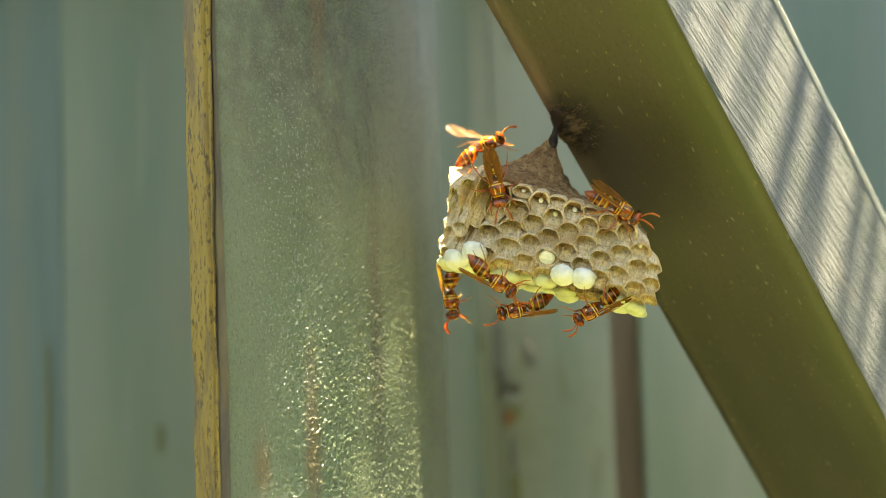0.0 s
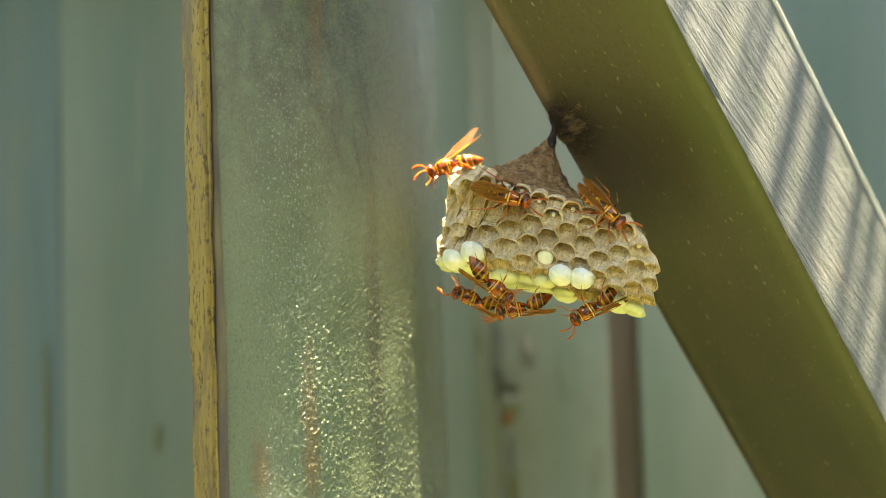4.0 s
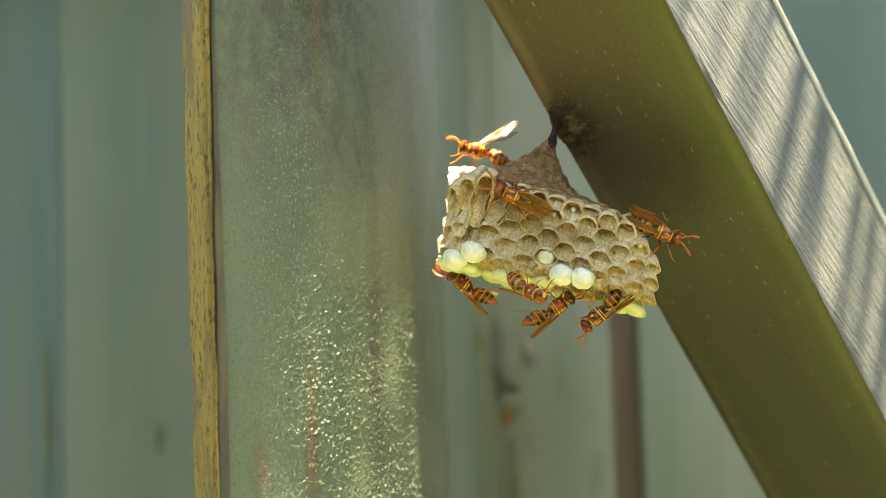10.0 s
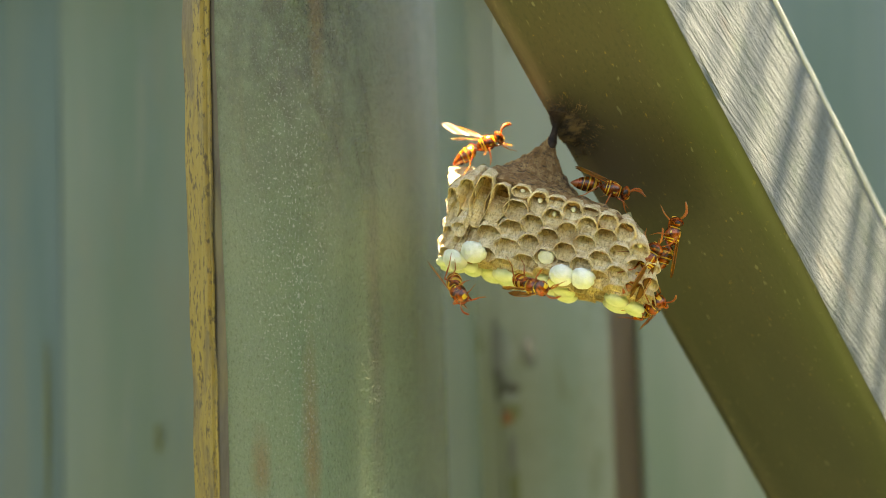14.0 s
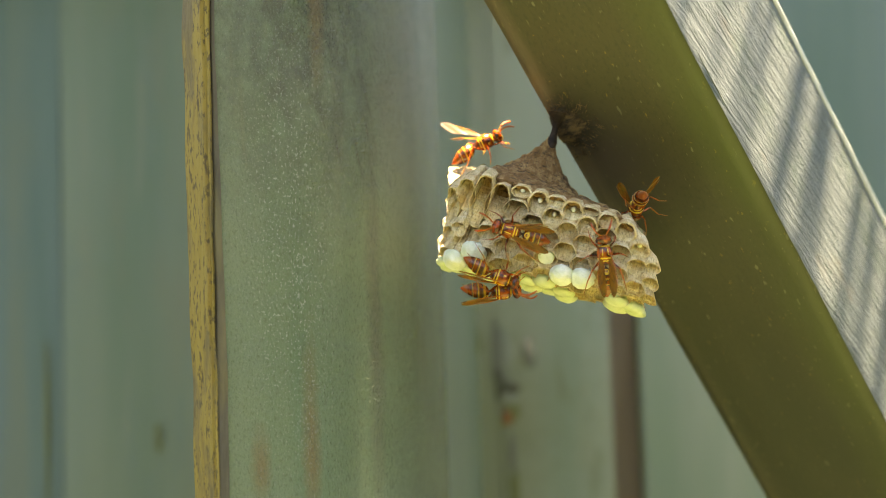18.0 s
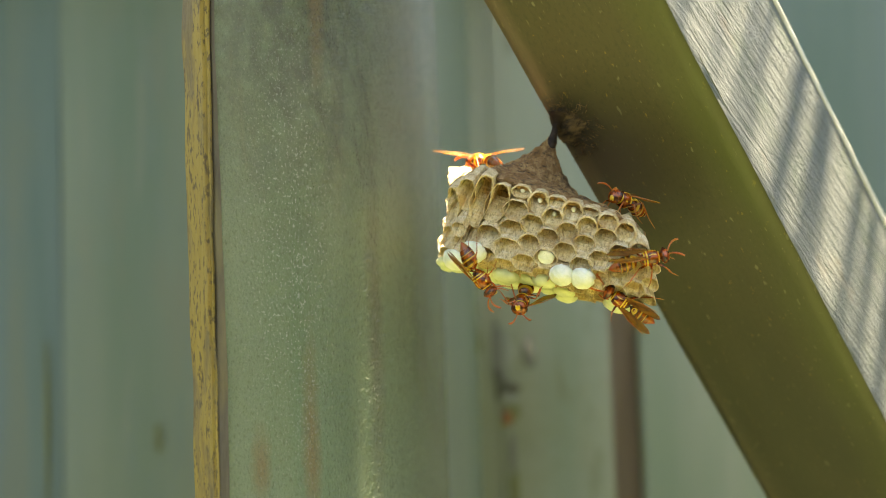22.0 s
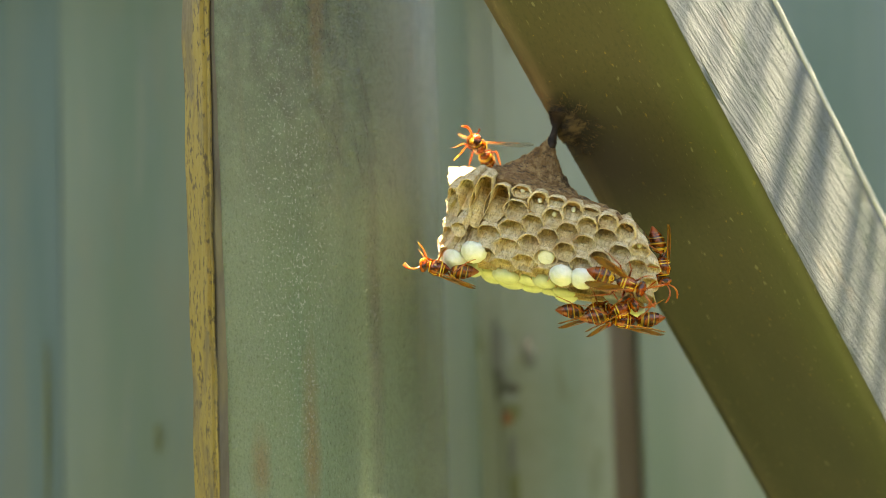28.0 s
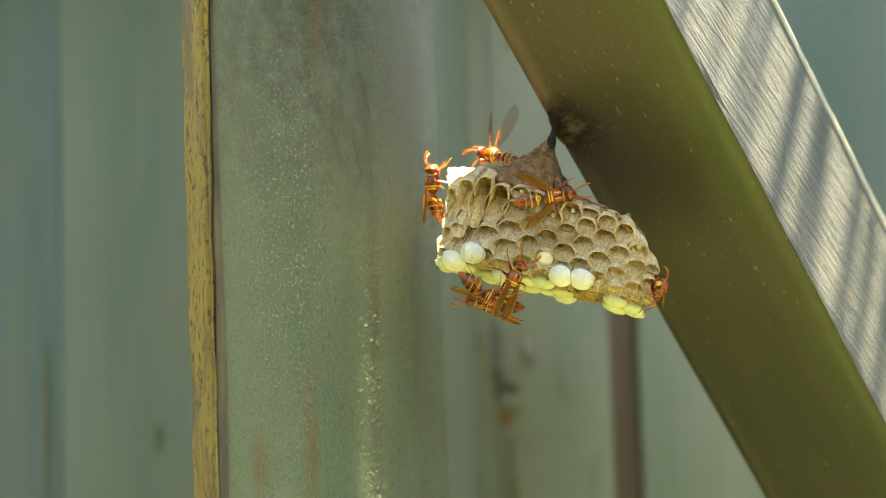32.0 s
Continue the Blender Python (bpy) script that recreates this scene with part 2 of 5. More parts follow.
PAPER.over(PAPER.ramp(PAPER.noise(2200, (1, 1, 0.4), 3, 0.6), 0.52, 0.66, 0, 0.65), (0.252, 0.169, 0.073))
PAPER.bump(PAPER.noise(1300, (1, 1, 0.5), 4, 0.6), 0.9, 0.0006)
PAPER.bump(PAPER.noise(900, (0.25, 0.25, 1.6), 3, 0.6), 0.7, 0.0005)
PAPER.soft(0.15, (0.8, 0.6, 0.3), 0.002)

# darker olive paper for the cell recesses, painting in their shade
CELL_SHADE = Mat("olive cell lining, shade painted in", (0.25, 0.205, 0.075), 0.85)
CELL_SHADE.over(CELL_SHADE.ramp(CELL_SHADE.noise(800, (1, 1, 0.4), 4, 0.65), 0.42, 0.65, 0, 0.8), (0.17, 0.14, 0.05))
CELL_SHADE.bump(CELL_SHADE.noise(1300), 0.6, 0.0004)

BACK = Mat("brown nest paper", (0.30, 0.150, 0.048), 0.8)
BACK.over(BACK.ramp(BACK.noise(420, (1, 1, 0.3), 5, 0.7, (0, 0, 0), 0.5), 0.44, 0.60, 0, 0.8), (0.56, 0.345, 0.145))
BACK.over(BACK.ramp(BACK.noise(180, (1, 1, 0.5), 5, 0.7), 0.54, 0.66, 0, 0.9), (0.09, 0.055, 0.030))
BACK.over(BACK.ramp(BACK.noise(600, (1, 1, 2.5), 5, 0.7, (0.2, 0, 0), 0.6), 0.54, 0.62, 0, 0.8), (0.05, 0.032, 0.018))
BACK.bump(BACK.noise(700, (1, 1, 0.5), 5, 0.7), 1.0, 0.0022)

STALK = Mat("dark resin-coated stalk", (0.022, 0.013, 0.008), 0.6)
STALK.b.inputs["Specular IOR Level"].default_value = 0.2
STALK.over(STALK.ramp(STALK.noise(500), 0.5, 0.7), (0.06, 0.038, 0.022))
STALK.bump(STALK.noise(1200), 0.6, 0.0005)

SMEAR = Mat("dark brown resin smear", (0.060, 0.038, 0.019), 0.8)
SMEAR.over(SMEAR.ramp(SMEAR.noise(500, (1, 0.4, 1), 5, 0.7), 0.45, 0.60, 0, 0.9), (0.34, 0.215, 0.09))
SMEAR.bump(SMEAR.noise(1300, (1, 0.5, 1), 5, 0.75), 1.0, 0.0025)

# two silk tones, brighter in front and dimmer underneath: light put into the colour
SILK_LIT = Mat("white silk cap, brightened", (0.84, 0.86, 0.74), 0.6)
SILK_LIT.over(SILK_LIT.ramp(SILK_LIT.noise(300, (1, 1, 1), 5, 0.65), 0.44, 0.66, 0, 0.75), (0.64, 0.69, 0.46))
SILK_LIT.bump(SILK_LIT.noise(700, (1, 1, 1), 5, 0.65), 0.8, 0.0007)
SILK_LIT.soft(0.3, (0.8, 0.9, 0.6), 0.003)
SILK = Mat("greenish silk cap, dimmed", (0.68, 0.72, 0.45), 0.6)
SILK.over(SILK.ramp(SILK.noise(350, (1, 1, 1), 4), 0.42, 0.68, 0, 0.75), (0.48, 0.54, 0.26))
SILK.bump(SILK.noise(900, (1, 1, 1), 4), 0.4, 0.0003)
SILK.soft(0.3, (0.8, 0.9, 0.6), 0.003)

EGG = Mat("pearly egg", (0.75, 0.74, 0.62), 0.3).soft(0.4, (1, 0.9, 0.6), 0.001)

RUST = Mat("rust-red wasp shell", (0.36, 0.072, 0.007), 0.2)
RUST.b.inputs["Specular IOR Level"].default_value = 0.6
RUST.over(RUST.ramp(RUST.noise(900, (1, 1, 1), 3), 0.44, 0.56, 0, 0.9), (0.040, 0.009, 0.003))
RUST.bump(RUST.noise(4000), 0.25, 0.0001)
RUST.soft(0.5, (1.0, 0.36, 0.08), 0.0025)
AMBER = Mat("amber wasp limb", (0.36, 0.092, 0.009), 0.35).soft(0.85, (1.0, 0.40, 0.1), 0.0025)
AMBER.over(AMBER.ramp(AMBER.noise(500), 0.4, 0.7, 0, 0.6), (0.15, 0.040, 0.008))
DARK = Mat("dark brown wasp shell", (0.045, 0.018, 0.008), 0.3)
DARK.over(DARK.ramp(DARK.noise(800), 0.45, 0.7, 0, 0.6), (0.10, 0.035, 0.012))
YELLOW = Mat("yellow wasp band", (0.76, 0.46, 0.028), 0.35)
YELLOW.over(YELLOW.ramp(YELLOW.noise(900), 0.5, 0.75, 0, 0.5), (0.60, 0.30, 0.03))
EYE_M = Mat("dark compound eye", (0.03, 0.016, 0.010), 0.15)

BAND = Mat("ochre abdomen band", (0.56, 0.30, 0.022), 0.35)
WING = Mat("amber wing membrane", (0.20, 0.062, 0.008), 0.3)
WING.over(WING.ramp(WING.voronoi(700, (0.35, 1, 1), "DISTANCE_TO_EDGE"), 0.0, 0.06, 0.8, 0.0), (0.07, 0.024, 0.008))
WING.b.inputs["Roughness"].default_value = 0.5
WING.b.inputs["Specular IOR Level"].default_value = 0.08
WING.soft(0.35, (1.0, 0.6, 0.3), 0.002)
WING.b.inputs["Alpha"].default_value = 0.80

WING_OPEN = Mat("clear unfolded wing", (0.30, 0.14, 0.05), 0.3)
WING_OPEN.over(WING_OPEN.ramp(WING_OPEN.voronoi(500, (0.35, 1, 1), "DISTANCE_TO_EDGE"), 0.0, 0.05, 0.8, 0.0), (0.16, 0.06, 0.02))
WING_OPEN.b.inputs["Alpha"].default_value = 0.24
WING_OPEN.b.inputs["Transmission Weight"].default_value = 0.2

GRASS = Mat("dry grass ground", (0.105, 0.125, 0.045), 0.9)
GRASS.over(GRASS.ramp(GRASS.noise(3.0), 0.4, 0.65), (0.135, 0.14, 0.065))
GRASS.over(GRASS.ramp(GRASS.noise(0.05), 0.4, 0.65, 0, 0.5), (0.09, 0.11, 0.035))
GRASS.bump(GRASS.noise(60), 0.8, 0.02)
LEAF = Mat("green leaflet", (0.06, 0.12, 0.025), 0.5)
LEAF.over(LEAF.ramp(LEAF.noise(40), 0.4, 0.7), (0.09, 0.14, 0.03))


# ---- building kit ----
MM = 0.001


def part(name, bm, material, parent=None, label="", smooth=True):
    me = bpy.data.meshes.new(name)
    bmesh.ops.recalc_face_normals(bm, faces=bm.faces)
    if smooth:
        for fc in bm.faces:
            fc.smooth = True
        for e in bm.edges:
            if len(e.link_faces) == 2 and e.calc_face_angle() > 0.75:
                e.smooth = False
    bm.to_mesh(me)
    bm.free()
    me.materials.append(material.m)
    ob = new(name, me)
    ob.parent = parent
    return tagged(ob, label)


def block(x0, x1, y0, y1, z0, z1, bevel=0.0, cuts=0, jitter=0.0, seed=0):
    """A box with worn, slightly wavering edges; cuts split it along z."""
    bm = bmesh.new()
    bmesh.ops.create_cube(bm, size=1)
    bmesh.ops.transform(bm, matrix=Matrix.Translation(((x0 + x1) / 2, (y0 + y1) / 2, (z0 + z1) / 2)) @ Matrix.Diagonal((x1 - x0, y1 - y0, z1 - z0, 1)), verts=bm.verts)
    if bevel:
        bmesh.ops.bevel(bm, geom=bm.edges[:], offset=bevel, segments=2, affect="EDGES")
    if cuts:
        for i in range(1, cuts):
            z = z0 + (z1 - z0) * i / cuts
            bmesh.ops.bisect_plane(bm, geom=bm.verts[:] + bm.edges[:] + bm.faces[:], plane_co=(0, 0, z), plane_no=(0, 0, 1))
    if jitter:
        for v in bm.verts:
            q = Vector((v.co.x * 30, v.co.y * 30 + seed * 7.1, v.co.z * 60))
            v.co.x += jitter * noise.noise(q)
            v.co.y += jitter * noise.noise(q + Vector((31, 7, 3)))
    return bm


def thing(name, m, label, category, group="", kind=""):
    ob = new(name)
    ob.empty_display_size = 0.02
    ob.matrix_world = m
    return tagged(ob, label, category, group, kind)


def tube(points, radii, sides=8, close=True):
    """A tube along points with a radius at each."""
    bm = bmesh.new()
    pts = [Vector(q) for q in points]
    rings = []
    side = None
    for i, q in enumerate(pts):
        way = (pts[min(i + 1, len(pts) - 1)] - pts[max(i - 1, 0)]).normalized()
        if side is None:
            side = way.orthogonal().normalized()
        side = (side - way * side.dot(way)).normalized()
        up = way.cross(side)
        rings.append([bm.verts.new(q + radii[i] * (math.cos(a) * side + math.sin(a) * up)) for a in (2 * math.pi * k / sides for k in range(sides))])
    for a, b in zip(rings, rings[1:]):
        for k in range(sides):
            bm.faces.new((a[k], a[(k + 1) % sides], b[(k + 1) % sides], b[k]))
    if close:
        bm.faces.new(rings[0][::-1])
        bm.faces.new(rings[-1])
    return bm


def lathe(profile, wide=1.0, tall=1.0, sides=16, lift=None):
    """A body turned round x from (x, radius) pairs, wide in y, tall in z; lift bends it in z."""
    bm = bmesh.new()
    rings = []
    for x, rad in profile:
        dz = lift(x) if lift else 0.0
        rings.append([bm.verts.new((x, rad * wide * math.cos(a), dz + rad * tall * math.sin(a))) for a in (2 * math.pi * k / sides for k in range(sides))])
    for a, b in zip(rings, rings[1:]):
        for k in range(sides):
            bm.faces.new((a[k], a[(k + 1) % sides], b[(k + 1) % sides], b[k]))
    bm.faces.new(rings[0][::-1])
    bm.faces.new(rings[-1])
    return bm


def ball(radius, at, stretch=(1, 1, 1), turn=(0, 0, 0), u=12, v=8):
    bm = bmesh.new()
    bmesh.ops.create_uvsphere(bm, u_segments=u, v_segments=v, radius=radius * MM)
    m = Matrix.Translation(Vector(at) * MM) @ Euler([radians(a) for a in turn]).to_matrix().to_4x4() @ Matrix.Diagonal((*stretch, 1))
    bmesh.ops.transform(bm, matrix=m, verts=bm.verts)
    return bm


# ---- ground ----
bm = bmesh.new()
bmesh.ops.create_grid(bm, x_segments=8, y_segments=8, size=1500)
ground = tagged(part("ground", bm, GRASS, smooth=False), "grass ground in front of the wall", "ground", kind="structure")

# ---- wall of upright boards ----
wall = thing("wall_north", pose(0, 0.6000, 0), "green painted wall of upright boards, weathered", "wall", kind="structure")
SEAMS = [-1.9, -1.2, -0.84, -0.70, -0.56, -0.415, -0.305, -0.1391, -0.0135, 0.0187, 0.0594, 0.0700, 0.1165, 0.184, 0.30, 0.43, 0.56, 0.70, 0.84, 1.2, 1.9]
for i, (xa, xb) in enumerate(zip(SEAMS, SEAMS[1:])):
    if abs(xa - 0.0594) < 1e-6:
        part("batten", block(xa - 0.006, xb + 0.006, 0.012, 0.03, 0, 1.785, 0.001), BROWN, wall, "brown batten showing in the gap", False)
        continue
    bm = block(xa + 0.0001, xb - 0.0001, 0.0, 0.018, 0, 1.785, 0.0003, 40, 0.0004, i)
    part("board", bm, WALL_C if xb < -0.13 else WALL_F if xb < 0 else WALL_D if 0.06 < xa < 0.1 else WALL_C if xa > 0.112 else WALL_E if -0.02 < xa < 0.05 else (WALL, WALL_B)[i % 2], wall, "", False)
bm = block(-1.9, 1.9, 0.031, 0.06, 0, 1.785)
part("wall_backing", bm, BROWN, wall, "", False)
# rails added above the view to keep light off the gaps and upper boards
part("cap_rail", block(-0.035, 1.9, 0.0, 0.060, 1.786, 1.800, 0.002), WALL, wall, "green rail, added unseen to keep light off the gaps", False)
part("cap_rail", block(-1.9, -0.036, -0.045, 0.060, 1.786, 1.800, 0.002), WALL, wall, "broader green rail, added unseen to shade the upper boards", False)

# old stains and a split along one seam
CHIP = Mat("bare chipped patch", (0.175, 0.20, 0.175), 0.7)
MOSS = Mat("dark moss stain", (0.065, 0.072, 0.052), 0.9)
SCUFF = Mat("grey scuffed paint", (0.125, 0.135, 0.118), 0.9)
OLIVE = Mat("olive moss stain", (0.12, 0.135, 0.065), 0.9)
RUSTY = Mat("rusty knot", (0.20, 0.09, 0.035), 0.8)


def patch(wide, tall, seed):
    bm = bmesh.new()
    mid = bm.verts.new((0, -0.0003, 0))
    ring = []
    for k in range(28):
        t = 2 * math.pi * k / 28
        r = 1 + 0.45 * noise.noise(Vector((math.cos(t) * 1.6, math.sin(t) * 1.6, seed)))
        ring.append(bm.verts.new((wide * r * math.cos(t), 0.0002, tall * r * math.sin(t))))
    for k in range(28):
        bm.faces.new((mid, ring[k], ring[(k + 1) % 28]))
    return bm


for n, (name, material, x, z, wide, tall, label) in enumerate((
        ("split", SCUFF, 0.0172, 1.6150, 0.0026, 0.0130, "grey smear along the seam"), ("split", MOSS, 0.0166, 1.6085, 0.0013, 0.0065, "dark split along the seam"),
        ("stain", SCUFF, 0.0205, 1.5840, 0.0015, 0.0065, "grey smear along the seam"), ("stain", OLIVE, 0.0207, 1.5710, 0.0020, 0.0075, "moss stain"),
        ("stain", OLIVE, 0.0208, 1.5975, 0.0026, 0.0036, "moss stain"), ("stain", SCUFF, 0.0265, 1.6160, 0.0024, 0.0050, "grey smear"),
        ("knot", MOSS, 0.0200, 1.6050, 0.0036, 0.0022, "dark knot"), ("chip", CHIP, 0.0200, 1.6015, 0.0030, 0.0016, "pale chipped paint"),
        ("chip", CHIP, 0.0195, 1.6165, 0.0018, 0.0060, "pale chipped paint"), ("knot", RUSTY, 0.0190, 1.5955, 0.0018, 0.0022, "rusty brown knot"),
        ("stain", OLIVE, 0.0070, 1.6200, 0.0048, 0.0050, "moss stain"), ("stain", OLIVE, -0.0935, 1.5925, 0.0010, 0.0050, "dark streak"),
        ("stain", RUSTY, -0.0480, 1.7050, 0.0008, 0.0120, "brown streak"), ("stain", OLIVE, -0.1290, 1.6000, 0.0008, 0.0300, "dark streak"))):
    ob = part(name, patch(wide * 1.12, tall * 1.12, x * 900 + z * 50), material, wall, label)
    ob.location = (x * 1.1215, -0.0006 - 0.00006 * n, 1.6 + (z - 1.6) * 1.1215)

# ---- hedge added out of view behind and beside the camera, to cut sky light ----
HEDGE = Mat("hedge leaves", (0.055, 0.085, 0.022), 0.7)
HEDGE.over(HEDGE.ramp(HEDGE.noise(14, (1, 1, 1), 5, 0.7), 0.4, 0.65), (0.09, 0.11, 0.03))
HEDGE.bump(HEDGE.noise(30, (1, 1, 1), 4, 0.7), 1.0, 0.05)
yard = thing("hedge", pose(0, 0, 0), "clipped green hedge added out of view to cut the sky light", "hedge", kind="structure")
for x0, x1, y0, y1 in ((-2.6, 2.6, -2.3, -1.7), (-2.6, -1.95, -1.7, 0.9), (1.95, 2.6, -1.7, 0.9)):
    bm = block(x0, x1, y0, y1, 0, 2.0, 0.05)
    bmesh.ops.subdivide_edges(bm, edges=bm.edges[:], cuts=14, use_grid_fill=True)
    for v in bm.verts:
        v.co += v.co.normalized() * 0.06 * noise.noise(v.co * 5)
    part("hedge_side", bm, HEDGE, yard)
# ---- upright plank that stands out from the wall, its worn edge towards the room ----
fin = thing("upright_plank", pose(-0.0605 * NEAR, 0.4229 * NEAR, 0, 0, 0, 32.0), "upright plank with coarse green paint and a bare yellowed edge", "plank")
LENGTH, FACE = 0.2230, 0.1344 * NEAR
# the plan of the face: straight at first, then bending back until it meets the wall
CURVE = [(0.0, 0.0, 0.0)]
STEP = LENGTH / 360
for k in range(360):
    x, y, _ = CURVE[-1]
    bend = radians(50) * max(0.0, min(1.0, ((k + 0.5) * STEP / NEAR - 0.020) / 0.070))
    CURVE.append((x + STEP * math.cos(bend), y + STEP * math.sin(bend), bend))


def on_curve(s, out):
    """The point s along the face, out metres in front of it."""
    k = max(0.0, min(359.999, s / STEP))
    (xa, ya, ta), (xb, yb, tb) = CURVE[int(k)], CURVE[int(k) + 1]
    f = k - int(k)
    t = ta + (tb - ta) * f
    return xa + (xb - xa) * f + out * math.sin(t), ya + (yb - ya) * f - out * math.cos(t), t


def curved_sheet(out, thick, z0, z1, n=60):
    """A sheet that follows the face, its front out(s) before it."""
    bm = bmesh.new()
    rows_ = []
    for k in range(n + 1):
        s = 0.0012 + (LENGTH - 0.0012) * k / n
        f, r = on_curve(s, out(s)), on_curve(s, -thick)
        rows_.append([bm.verts.new((f[0], f[1], z0)), bm.verts.new((f[0], f[1], z1)), bm.verts.new((r[0], r[1], z1)), bm.verts.new((r[0], r[1], z0))])
    for p, q in zip(rows_, rows_[1:]):
        for k in range(4):
            bm.faces.new((p[k], p[(k + 1) % 4], q[(k + 1) % 4], q[k]))
    bm.faces.new(rows_[0])
    bm.faces.new(rows_[-1][::-1])
    return bm


bm = bmesh.new()
NX, NZ = 380, 560
grid = {}
for i in range(NX + 1):
    for j in range(NZ + 1):
        s, z = 0.0022 + (FACE - 0.0022) * i / NX, 1.555 + 0.185 * j / NZ
        q = Vector((s * 60, 0.0, z * 30))
        g = noise.noise(Vector((s * 1350, 1.3, z * 1050)))
        f = noise.noise(Vector((s * 2400, 7.3, z * 1900)))
        rough = (0.55 + 0.8 * noise.noise(q * 1.3 + Vector((5, 0, 2)))) * (0.15 + 0.85 * max(0.0, min(1.0, (s - 0.012) / 0.012)))
        out = -0.0003 * noise.noise(q) + max(0.0, rough) * (0.00042 * max(0.0, g) + 0.00030 * max(0.0, f))
        x, y, _ = on_curve(s, out)
        grid[i, j] = bm.verts.new((x, y, z))
for i in range(NX):
    for j in range(NZ):
        bm.faces.new((grid[i, j], grid[i + 1, j], grid[i + 1, j + 1], grid[i, j + 1]))
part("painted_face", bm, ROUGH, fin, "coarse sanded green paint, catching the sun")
part("plank_core", curved_sheet(lambda s: -0.0012, 0.008, 0.0, 1.765), TAIL, fin, "", False)


def lip_reach(s):
    """Reach over the face of an added, unseen lip: it leaves the lower face sunlit."""
    turn = radians(32) + on_curve(s, 0)[2]
    lit = SUN.x * math.sin(turn) - SUN.y * math.cos(turn)
    return (0.130 + 0.05 * max(0.0, min(1.0, (0.034 - s) / 0.016)) + 0.010 * max(0.0, min(1.0, (s - 0.040) / 0.015))) * max(0.0, lit) + 0.005 * max(0.0, min(1.0, (0.021 - s) / 0.008)) + 0.014 * max(0.0, min(1.0, (s - 0.076) / 0.018))


# lip added above the view to shade the upper plank
part("plank_cap", curved_sheet(lip_reach, 0.009, 1.7652, 1.778, 120), WALL, fin, "", False)
bm = block(-0.0006, 0.0024, -0.0004, 0.0130, 1.40, 1.765, 0.0010, 200, 0.0007, 4)
for v in bm.verts:
    # worn narrower towards the ground
    v.co.x += (0.0016 if v.co.x < 0.0010 else -0.0002) * max(-0.2, min(1.0, (1.705 - v.co.z) / 0.13))
part("worn_edge", bm, EDGE, fin, "yellow bare wood edge flecked with dark spots", False)

BARE = Mat("grey bare wood", (0.115, 0.098, 0.068), 0.75)
BARE.over(BARE.ramp(BARE.noise(350, (1, 1, 0.15), 5, 0.65), 0.42, 0.62, 0, 0.85), (0.075, 0.062, 0.045))
BARE.over(BARE.ramp(BARE.noise(90, (1, 1, 0.2), 4, 0.6), 0.50, 0.64, 0, 0.7), (0.20, 0.165, 0.075))
BARE.bump(BARE.noise(700, (1, 1, 0.15), 4, 0.6), 0.8, 0.0005)


def bare_strip():
    """A strip that widens towards the ground."""
    bm = block(0.0020, 0.0028, -0.0007, 0.0040, 1.40, 1.765, 0.0002, 160, 0.0003, 9)
    for v in bm.verts:
        if v.co.x > 0.0024:
            v.co.x += 0.0017 * max(0.0, min(1.0, (1.69 - v.co.z) / 0.08))
    return bm


part("bare_strip", bare_strip(), BARE, fin, "strip of grey bare wood beside the yellow edge", False)

# worn corner paint, whitened to paint in the sun's highlight
PALE = Mat("pale worn paint with highlight", (0.62, 0.62, 0.56), 0.6)
PALE.over(PALE.ramp(PALE.noise(300, (0.3, 1, 1)), 0.45, 0.7, 0, 0.7), (0.25, 0.26, 0.22))

# ---- slanting beam ----
beam = thing("slanting_beam", pose(0.0119, 0.4142, 1.7027, 170.32, 51.23, 41.71), "slanting square timber brace, olive paint, upper side coloured paler for the sun", "beam")
W, WZ = 0.0478, 0.0492
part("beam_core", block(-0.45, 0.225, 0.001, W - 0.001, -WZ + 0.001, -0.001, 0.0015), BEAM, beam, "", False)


def face_sheet(swap):
    """One painted face of the beam as a thin skin with worn long edges."""
    bm = bmesh.new()
    nu, nv = 162, 36
    g = {}
    for i in range(nu + 1):
        for j in range(nv + 1):
            x, s = -0.45 + 0.675 * i / nu, j / nv
            edge = min(s, 1 - s) * W
            round_off = 0.0042 if swap == 0 and s > 0.5 else 0.0016 if swap == 0 else 0.0006
            sink = max(0.0, round_off - edge) ** 2 * 0.42 / round_off + 0.00018 * noise.noise(Vector((x * 40, s * 5, swap * 9.0)))
            w = 0.0002 * noise.noise(Vector((x * 55, s * 2, 3 + swap)))
            if swap == 0:
                co = (x, s * W + w * (abs(s - 0.5) * 2) ** 8, -sink)
            else:
                co = (x, W - sink, -s * WZ + w * (abs(s - 0.5) * 2) ** 8)
            g[i, j] = bm.verts.new(co)
    for i in range(nu):
        for j in range(nv):
            bm.faces.new((g[i, j], g[i + 1, j], g[i + 1, j + 1], g[i, j + 1]))
    return bm


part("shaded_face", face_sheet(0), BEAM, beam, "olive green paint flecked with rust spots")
part("worn_corner", tube([Vector((-0.45 + 0.027 * k, W - 0.0006 + 0.0002 * noise.noise(Vector((k * 1.7, 0, 0))), -WZ + 0.0006)) for k in range(26)], [0.0012] * 26, 8), PALE, beam, "worn corner whitened for the sun's highlight")
bm = ball(0.55, (0, 0, 0), (1.5, 0.25, 0.8), (0, 25, 0), 10, 6)
bmesh.ops.translate(bm, verts=bm.verts, vec=(0.0415, W - 0.00005, -0.58 * WZ))
part("nail_hole", bm, STALK, beam, "dark rusted nail hole")
part("upper_face", face_sheet(1), BEAM_LIT, beam, "rough sawn face coloured paler for the sun")

